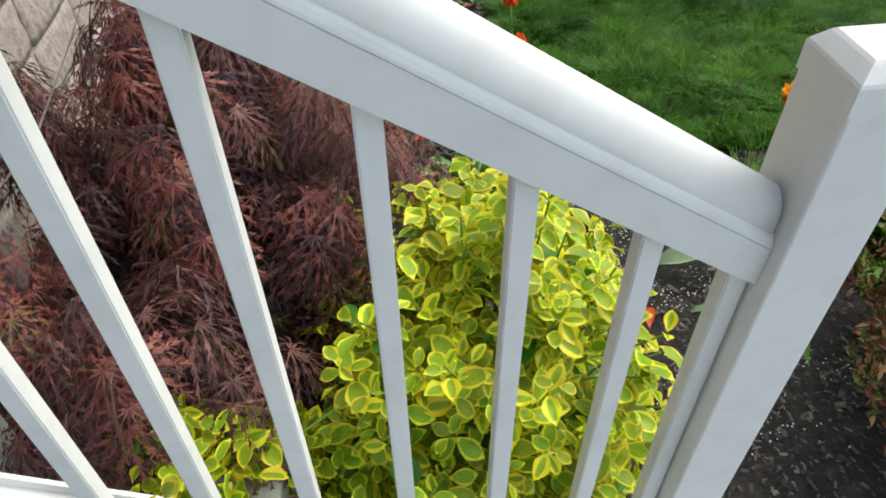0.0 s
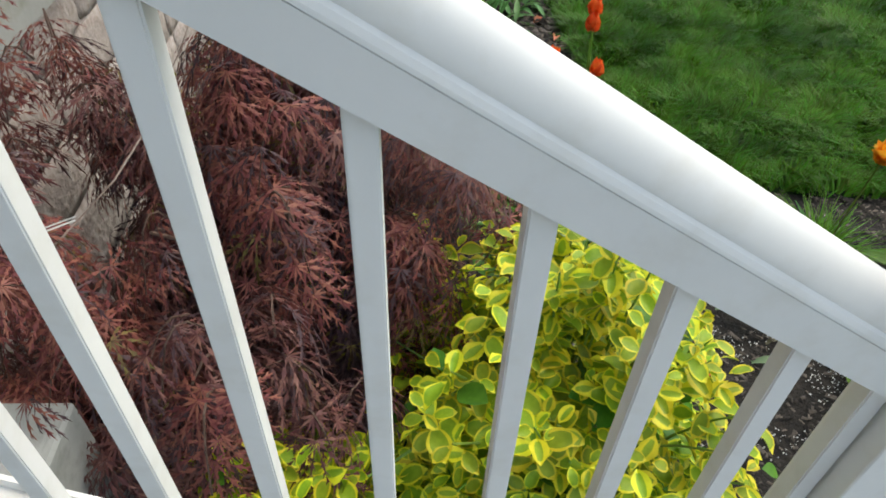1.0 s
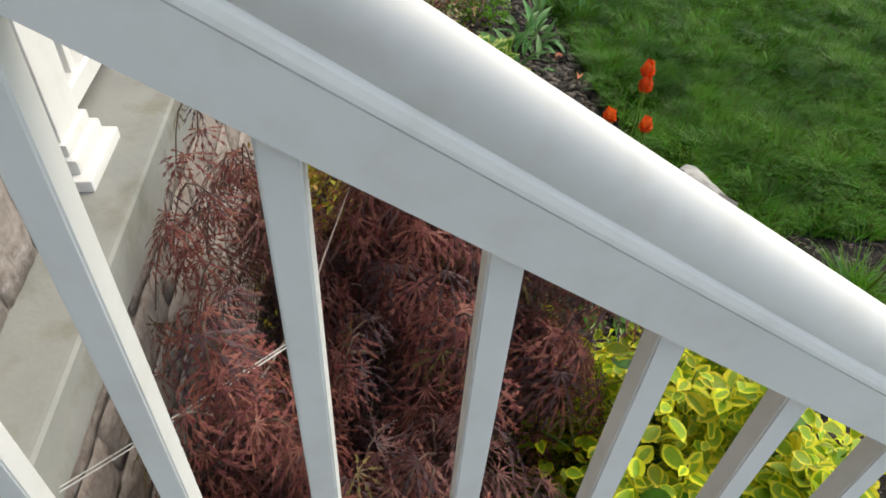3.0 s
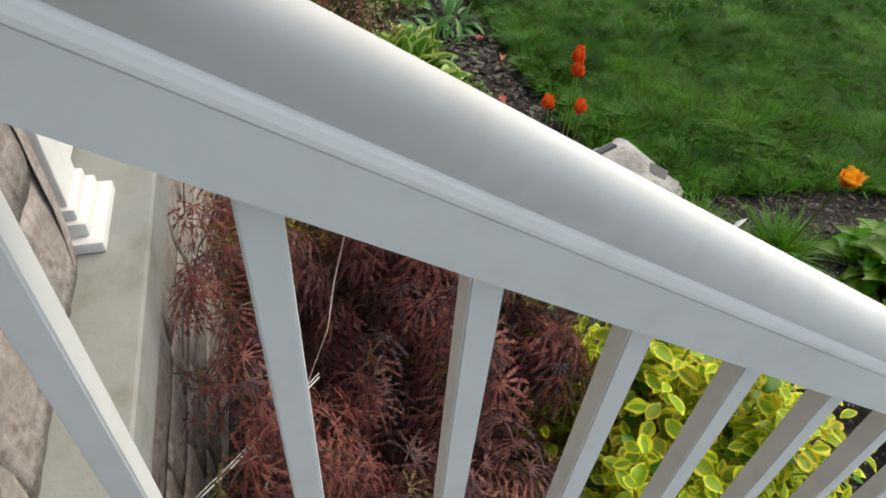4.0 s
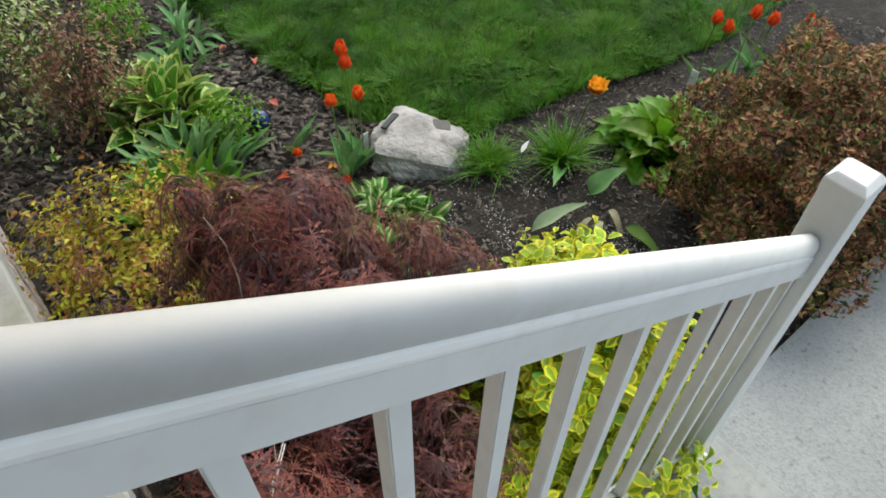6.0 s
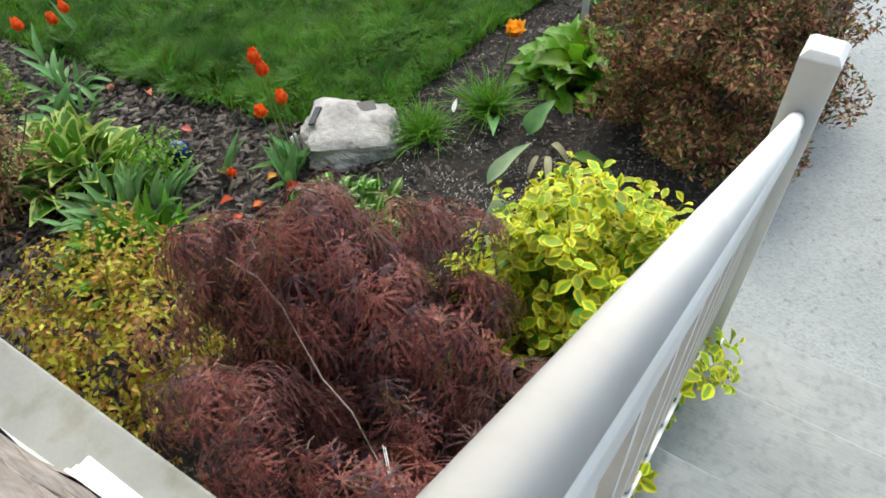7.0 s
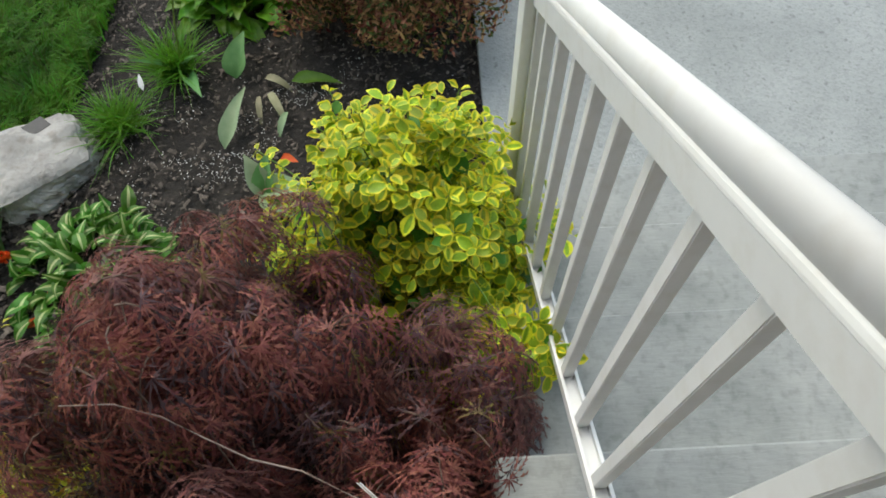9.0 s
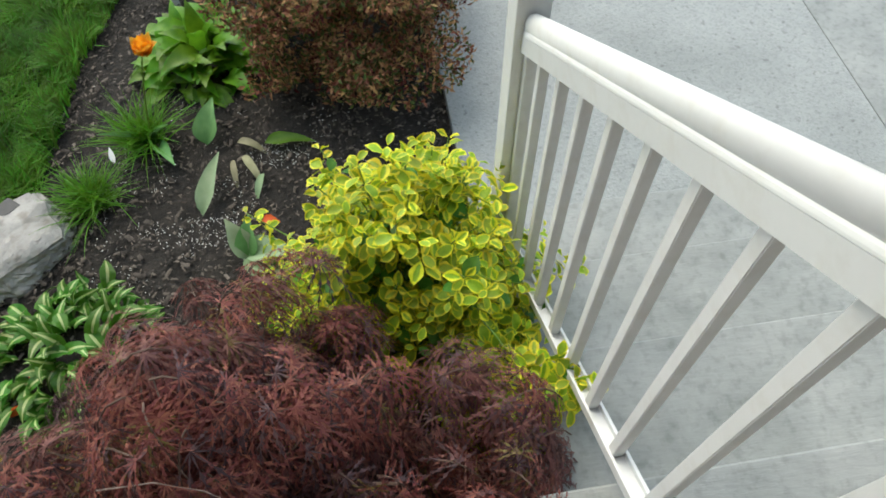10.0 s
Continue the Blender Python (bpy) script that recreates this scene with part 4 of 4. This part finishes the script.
grassy("daylily_tuft", (0.93, 1.31, GROUND), 270, 0.22, "tuft of fresh green grassy leaves under a golden tulip", 72, 0.0075, 0.65)

# tulips in flower
tulip((0.2, 1.95, GROUND), (0.159, 1.89, -0.386), seed=1, leaves=3)
tulip((0.22, 1.93, GROUND), (0.152, 1.855, -0.428), seed=2, leaves=2)
tulip((0.23, 1.9, GROUND), (0.196, 1.85, -0.6), seed=3, leaves=3)
tulip((0.1, 1.86, GROUND), (0.015, 1.766, -0.507), seed=4, leaves=4, size=0.058)
tulip((0.93, 1.29, GROUND), (0.792, 1.094, -0.452), GOLD, 0.066, 0.45, 2, 5, "golden orange tulip wide open on a long stem", width=0.072, petals=13)
for k, (x, y, z) in enumerate(((0.205, 3.95, -0.765), (0.395, 3.95, -0.84), (0.49, 3.95, -0.82), (0.25, 5.0, -0.755))):
    tulip((x + 0.02, y + 0.03, GROUND), (x, y, z), seed=10 + k, leaves=2, size=0.084, width=0.066)
for k, (x, y, z) in enumerate(((1.86, 1.24, -0.62), (1.86, 1.17, -0.64), (2.0, 1.13, -0.6), (1.96, 1.02, -0.58), (2.19, 1.14, -0.58), (2.06, 0.9, -0.58))):
    tulip((x + 0.05, y + 0.03, GROUND), (x, y, z), seed=20 + k, leaves=3, group="tulips behind the barberry")
tulip((0.02, 2.2, GROUND), (0.0, 2.12, -0.98), seed=31, leaves=3, size=0.04)
tulip((0.1, 1.85, GROUND), (0.06, 1.8, -0.98), seed=32, leaves=3, size=0.045)
for k, (x, y) in enumerate(((0.167, 2.6), (-0.075, 2.88), (0.28, 0.8), (-0.2, 1.68), (-0.1, 1.62), (0.3, 3.1), (0.16, 3.9), (-0.089, 2.047), (-0.089, 1.924), (0.075, 1.984), (0.009, 2.234), (-0.2, 1.93), (0.26, 3.36))):
    fallen((x, y, -1.045), PINK if k in (0, 5, 12) else GOLD if k == 9 else PETAL, 0.066, 80 + k)


def broadleaf(at, turn, tilt, size, mat, seed, label, droop=0.3, wide=0.3):
    v, f, _ = leaf_shape(size, size * wide, 0, 0.4, 0, 9, 0.72, 0.2, arch=0.3 + 1.6 * droop)
    ob = new("tulip_leaf", bulk("tulip_leaf", v, f, mat, smooth=True))
    ob.matrix_basis = Matrix.Translation(at) @ Euler((radians(tilt), 0, radians(turn))).to_matrix().to_4x4()
    return tagged(ob, label, "leaf", "spent tulip leaves")


broadleaf((0.5, 1.06, -1.06), -108, 30, 0.27, PALE_LEAF, 1, "single pale tulip leaf standing out of the mulch", 0.1, 0.26)
broadleaf((0.86, 1.05, -1.06), -105, 48, 0.2, TULIP_LEAF, 2, "single broad blue-green tulip leaf in the bed", 0.2, 0.5)
broadleaf((0.8, 0.81, -1.05), 176, 10, 0.21, STRAP, 3, "long green tulip leaf lying on the mulch", 0.1)
broadleaf((0.82, 0.92, -1.04), 155, 38, 0.17, WILTED, 4, "wilted yellowing tulip leaf on the mulch", 1.1, 0.2)
broadleaf((0.75, 0.9, -1.045), 118, 30, 0.2, WILTED, 5, "wilted yellowing tulip leaf on the mulch", 0.9, 0.17)
broadleaf((0.74, 0.94, -1.045), 96, 24, 0.17, WILTED, 7, "wilted yellowing tulip leaf on the mulch", 0.8, 0.15)
broadleaf((0.65, 0.82, -1.05), 75, 24, 0.15, PALE_LEAF, 6, "pale curled tulip leaf on the mulch", 0.7, 0.2)
for k, (a, t, z) in enumerate(((-60, 58, 0.17), (-100, 62, 0.16), (168, 30, 0.21), (140, 14, 0.2), (120, 8, 0.17))):
    broadleaf((0.27, 0.88, -1.05), a, t, z, TULIP_LEAF if k == 1 else PALE_LEAF, 10 + k, "pale broad tulip leaf beside the euonymus", 0.3, 0.52)
fallen((0.37, 0.82, -0.99), PETAL, 0.07, 99, "fallen red tulip petal on a broad leaf")
broadleaf((0.88, 1.25, -1.05), 120, 40, 0.2, TULIP_LEAF, 15, "broad leaf at the foot of the golden tulip", 0.3)

# ---- stone, ball, cord, log ----
def boulder():
    p = thing("boulder", (0.45, 1.79, GROUND), "pale rough boulder with two dark characters fixed on its top", "boulder")
    bm = bmesh.new()
    bmesh.ops.create_cube(bm, size=1)
    bmesh.ops.subdivide_edges(bm, edges=bm.edges[:], cuts=31, use_grid_fill=True)
    for v in bm.verts:
        q = v.co.copy()
        r = q / max(abs(q.x), abs(q.y), abs(q.z)) * 0.5
        q = r.lerp(q.normalized() * 0.6, 0.55)
        d = 0.1 * noise.noise(q * 2.4 + Vector((3, 1, 7))) + 0.03 * noise.noise(q * 5)
        # split faces stay rough, the worn top is smoother
        d += (0.02 * noise.noise(q * 13) + 0.012 * noise.noise(q * 29)) * (0.35 if q.z > 0.38 else 1.2)
        q = q * (1 + 2 * d)
        # narrower to one end, its front leaning in below, its top falling to the front
        w = 1 - 0.22 * q.x
        q.y = q.y * w + 0.14 * max(0.0, 0.25 - q.z) * (1 if q.y < 0 else 0)
        z = q.z * (0.215 if q.z > 0 else 0.25)
        if q.z > 0:
            z += 0.05 * q.y - 0.03 * q.x
        v.co = Vector((q.x * 0.415, q.y * 0.32, z * 1.08))
    bmesh.ops.rotate(bm, cent=(0, 0, 0), matrix=Matrix.Rotation(radians(-56), 3, "Z"), verts=bm.verts)
    bmesh.ops.translate(bm, vec=(0.47, 1.78, -1.045), verts=bm.verts)
    rock = part("rock", bm, ROCK, p, smooth=False)
    bm2 = bmesh.new()
    bm2.from_mesh(rock.data)
    from_top = mathutils_tree(bm2)
    bm2.free()
    for x, y, w, h, t in ((0.405, 1.925, 0.034, 0.105, 60), (0.59, 1.77, 0.06, 0.085, 35)):
        hit = from_top(x, y)
        b = box(-w / 2, -h / 2, -0.004, w / 2, h / 2, 0.008, 0.003)
        bmesh.ops.transform(b, matrix=Matrix.Translation(hit[0] + hit[1] * 0.002) @ hit[1].to_track_quat("Z", "Y").to_matrix().to_4x4() @ Matrix.Rotation(radians(t), 4, "Z"), verts=b.verts)
        part("plain_bar", b, INK, p, "dark plain bar in place of a character")
    return p


def mathutils_tree(bm):
    from mathutils.bvhtree import BVHTree
    tree = BVHTree.FromBMesh(bm)

    def drop(x, y):
        loc, nrm, _, _ = tree.ray_cast(Vector((x, y, 1)), Vector((0, 0, -1)))
        return loc, nrm
    return drop


boulder()
bm = bmesh.new()
bmesh.ops.create_uvsphere(bm, u_segments=28, v_segments=18, radius=0.055)
for v in bm.verts:
    v.co.z = max(v.co.z, -0.045)
bmesh.ops.translate(bm, vec=(0.013, 2.52, -1.02), verts=bm.verts)
tagged(part("garden_ball", bm, COBALT, smooth=True), "glazed dark blue garden ball on the mulch", "ball")
tg = part("plant_tag", box(0.275, 1.985, -1.07, 0.315, 1.989, -0.95, 0.001), TAG)
tagged(tg, "small white plastic plant label stuck in the soil", "label")
tg = part("plant_tag", box(1.78, 1.2, -1.07, 1.784, 1.24, -0.88, 0.001), TAG)
tagged(tg, "small white plastic plant label between tulips", "label")
v, f, _ = leaf_shape(0.068, 0.022, 0, 0.4, 0.1, 5, 0.7)
ob = new("white_petal", bulk("white_petal", v, f, TAG, smooth=True))
ob.matrix_basis = Matrix.Translation((0.725, 1.37, -0.93)) @ Euler((radians(32), 0, radians(-75))).to_matrix().to_4x4()
tagged(ob, "white petal caught among green blades", "petal")
for dy, dz, r in ((0, 0, 0.0014), (0.005, 0.003, 0.001)):
    ob = part("cord", tube([(-1.228, 0.095 + dy, -0.085 + dz), (-1.188, 0.137 + dy, -0.094 + dz), (-1.087, 0.239 + dy, -0.117 + dz), (-0.967, 0.371 + dy, -0.145 + dz), (-0.94, 0.4 + dy, -0.151 + dz)], [r] * 5, 6), CORD)
    tagged(ob, "thin white cord stretched from the porch into the maple", "cord", "cords at the porch")
log = part("log", tube(wander((2.36, 0.6, -1.05), (2.66, 0.7, -0.66), 0.02, 0.03, 8), [0.075, 0.08, 0.078, 0.075, 0.07, 0.066, 0.06, 0.05], 14), DRIFT, smooth=True)
tagged(log, "grey weathered log leaning among the plants", "log")
clump("strap_plant", (2.1, 0.76, GROUND), leaf_shape(0.5, 0.06, 0, 0.5, 0.2, 8, 0.5), [STRAP], 9, 0.3, 0.05, "plant with a few tall broad strap leaves", "plant", 68, 0.8)


# what stands in the yard follows its slope
for ob in list(scene.collection.all_objects):
    if ob.parent is None and ob not in BEFORE and not ob.name.startswith(("cord", "euonymus", "japanese")):
        y = ob.location.y if ob.data is None else sum((ob.matrix_basis @ Vector(q)).y for q in ob.bound_box) / 8
        ob.location.z -= float(fall(y))


# ---- grass and mulch ----
def grass():
    g = np.random.default_rng(91)
    P = []
    for n, x0, x1, y0, y1 in ((60000, 0.2, 2.6, 1.4, 3.4), (60000, 0.1, 3.6, 2.4, 5.0), (70000, 0.1, 5.2, 1.4, 8.0)):
        q = np.stack([g.uniform(x0, x1, n), g.uniform(y0, y1, n)], 1)
        d = lawn_side(q[:, 0], q[:, 1])
        P.append(q[d > g.exponential(0.02, n) - 0.03])
    P = np.vstack(P)
    n = len(P)
    wind = np.array([noise.noise(Vector((x * 2.3, y * 2.3, 0))) for x, y in P])
    lean = np.array([noise.noise(Vector((x * 8, y * 8, 3))) for x, y in P])
    ang = wind * 4 + lean * 4 + g.normal(0, 0.6, n)
    tuft = np.array([noise.noise(Vector((x * 5, y * 5, 5))) + 0.6 * noise.noise(Vector((x * 13, y * 13, 9))) for x, y in P])
    ln = g.uniform(0.055, 0.12, n) * (1 + 0.55 * tuft)
    bend = g.uniform(0.45, 1.35, n)
    out = np.stack([np.cos(ang), np.sin(ang)], 1)
    sd = np.stack([-out[:, 1], out[:, 0]], 1)
    w = g.uniform(0.0018, 0.0042, n)
    base = np.concatenate([P, (GROUND + 0.02 - fall(P[:, 1]))[:, None]], 1)
    V = np.zeros((n, 5, 3))
    for k, (t, wd) in enumerate(((0, 1.0), (0, -1.0), (0.6, 0.8), (0.6, -0.8), (1, 0))):
        reach = ln * bend * t * t
        V[:, k, :2] = base[:, :2] + out * reach[:, None] + sd * (w * wd)[:, None]
        V[:, k, 2] = base[:, 2] + ln * t * (1 - 0.35 * bend * t)
    F = np.array([(0, 1, 3), (0, 3, 2), (2, 3, 4)])
    F = (F[None] + (np.arange(n) * 5)[:, None, None]).reshape(-1, 3)
    ob = new("grass", bulk("grass", V.reshape(-1, 3), F, BLADE))
    return tagged(ob, "long soft green blades of grass", "grass", kind="stuff")


def chips():
    """Bark chips over the bed, flat and broken, thicker towards the lawn."""
    g = np.random.default_rng(92)
    n = 62000
    q = np.stack([g.uniform(-1.2, 3.2, n), g.uniform(0.05, 6.0, n)], 1)
    ok = (lawn_side(q[:, 0], q[:, 1]) < 0.03) & ((q[:, 0] > 0.16) | (q[:, 1] > 0.18))
    q = q[ok]
    n = len(q)
    box8 = np.array([(-1, -1, -0.2), (1, -0.8, -0.2), (0.9, 1, -0.2), (-0.8, 0.8, -0.2), (-0.9, -0.9, 0.2), (0.8, -0.7, 0.25), (0.8, 0.8, 0.15), (-0.7, 0.9, 0.2)])
    F = np.array([(4, 5, 6, 7), (0, 1, 5, 4), (1, 2, 6, 5), (2, 3, 7, 6), (3, 0, 4, 7)])
    size = np.where(g.random(n) < 0.1 + 0.35 * (q[:, 1] > 1.75), g.uniform(0.009, 0.019, n) * (1 + 0.5 * (q[:, 1] > 1.75)), g.uniform(0.0035, 0.011, n))
    sc = np.stack([size, size * g.uniform(0.22, 0.6, n), size * g.uniform(0.08, 0.26, n)], 1)
    a, tx, ty = g.random(n) * 6.28, g.normal(0, 0.3, n), g.normal(0, 0.3, n)
    ca, sa = np.cos(a), np.sin(a)
    L = box8[None] * sc[:, None]
    L = np.stack([L[..., 0], L[..., 1], L[..., 2] + L[..., 0] * tx[:, None] + L[..., 1] * ty[:, None]], -1)
    V = np.stack([L[..., 0] * ca[:, None] - L[..., 1] * sa[:, None], L[..., 0] * sa[:, None] + L[..., 1] * ca[:, None], L[..., 2]], -1)
    V += np.concatenate([q, (GROUND - fall(q[:, 1]) + 0.008 + size * 0.3 + g.uniform(0, 0.008, n))[:, None]], 1)[:, None]
    Fa = (F[None] + (np.arange(n) * 8)[:, None, None]).reshape(-1, 4)
    ob = new("bark_mulch", bulk("bark_mulch", V.reshape(-1, 3), Fa, BARK))
    tagged(ob, "dark grey-brown bark chips strewn over the bed", "mulch", kind="stuff")
    # white grit between the chips
    m = 4600
    c = np.vstack([np.stack([g.normal(0.6, 0.28, m), g.normal(0.95, 0.33, m)], 1)])
    drift = np.array([noise.noise(Vector((x * 6, y * 6, 2))) for x, y in c])
    c = c[(lawn_side(c[:, 0], c[:, 1]) < -0.1) & (c[:, 1] > 0.15) & (drift > g.uniform(-0.05, 0.4, m))]
    m = len(c)
    tet = np.array([(1, 0, -0.5), (-0.6, 0.8, -0.5), (-0.6, -0.8, -0.5), (0, 0, 0.8)])
    FT = np.array([(0, 1, 3), (1, 2, 3), (2, 0, 3)])
    sz = g.uniform(0.0012, 0.0034, m)
    V = tet[None] * sz[:, None, None] + np.concatenate([c, (GROUND + 0.02 - fall(c[:, 1]))[:, None]], 1)[:, None] + g.normal(0, 0.0006, (m, 4, 3))
    ob = new("white_grit", bulk("white_grit", V.reshape(-1, 3), (FT[None] + (np.arange(m) * 4)[:, None, None]).reshape(-1, 3), GRIT))
    tagged(ob, "white grit scattered over the dark soil", "grit", kind="stuff")


grass()
chips()
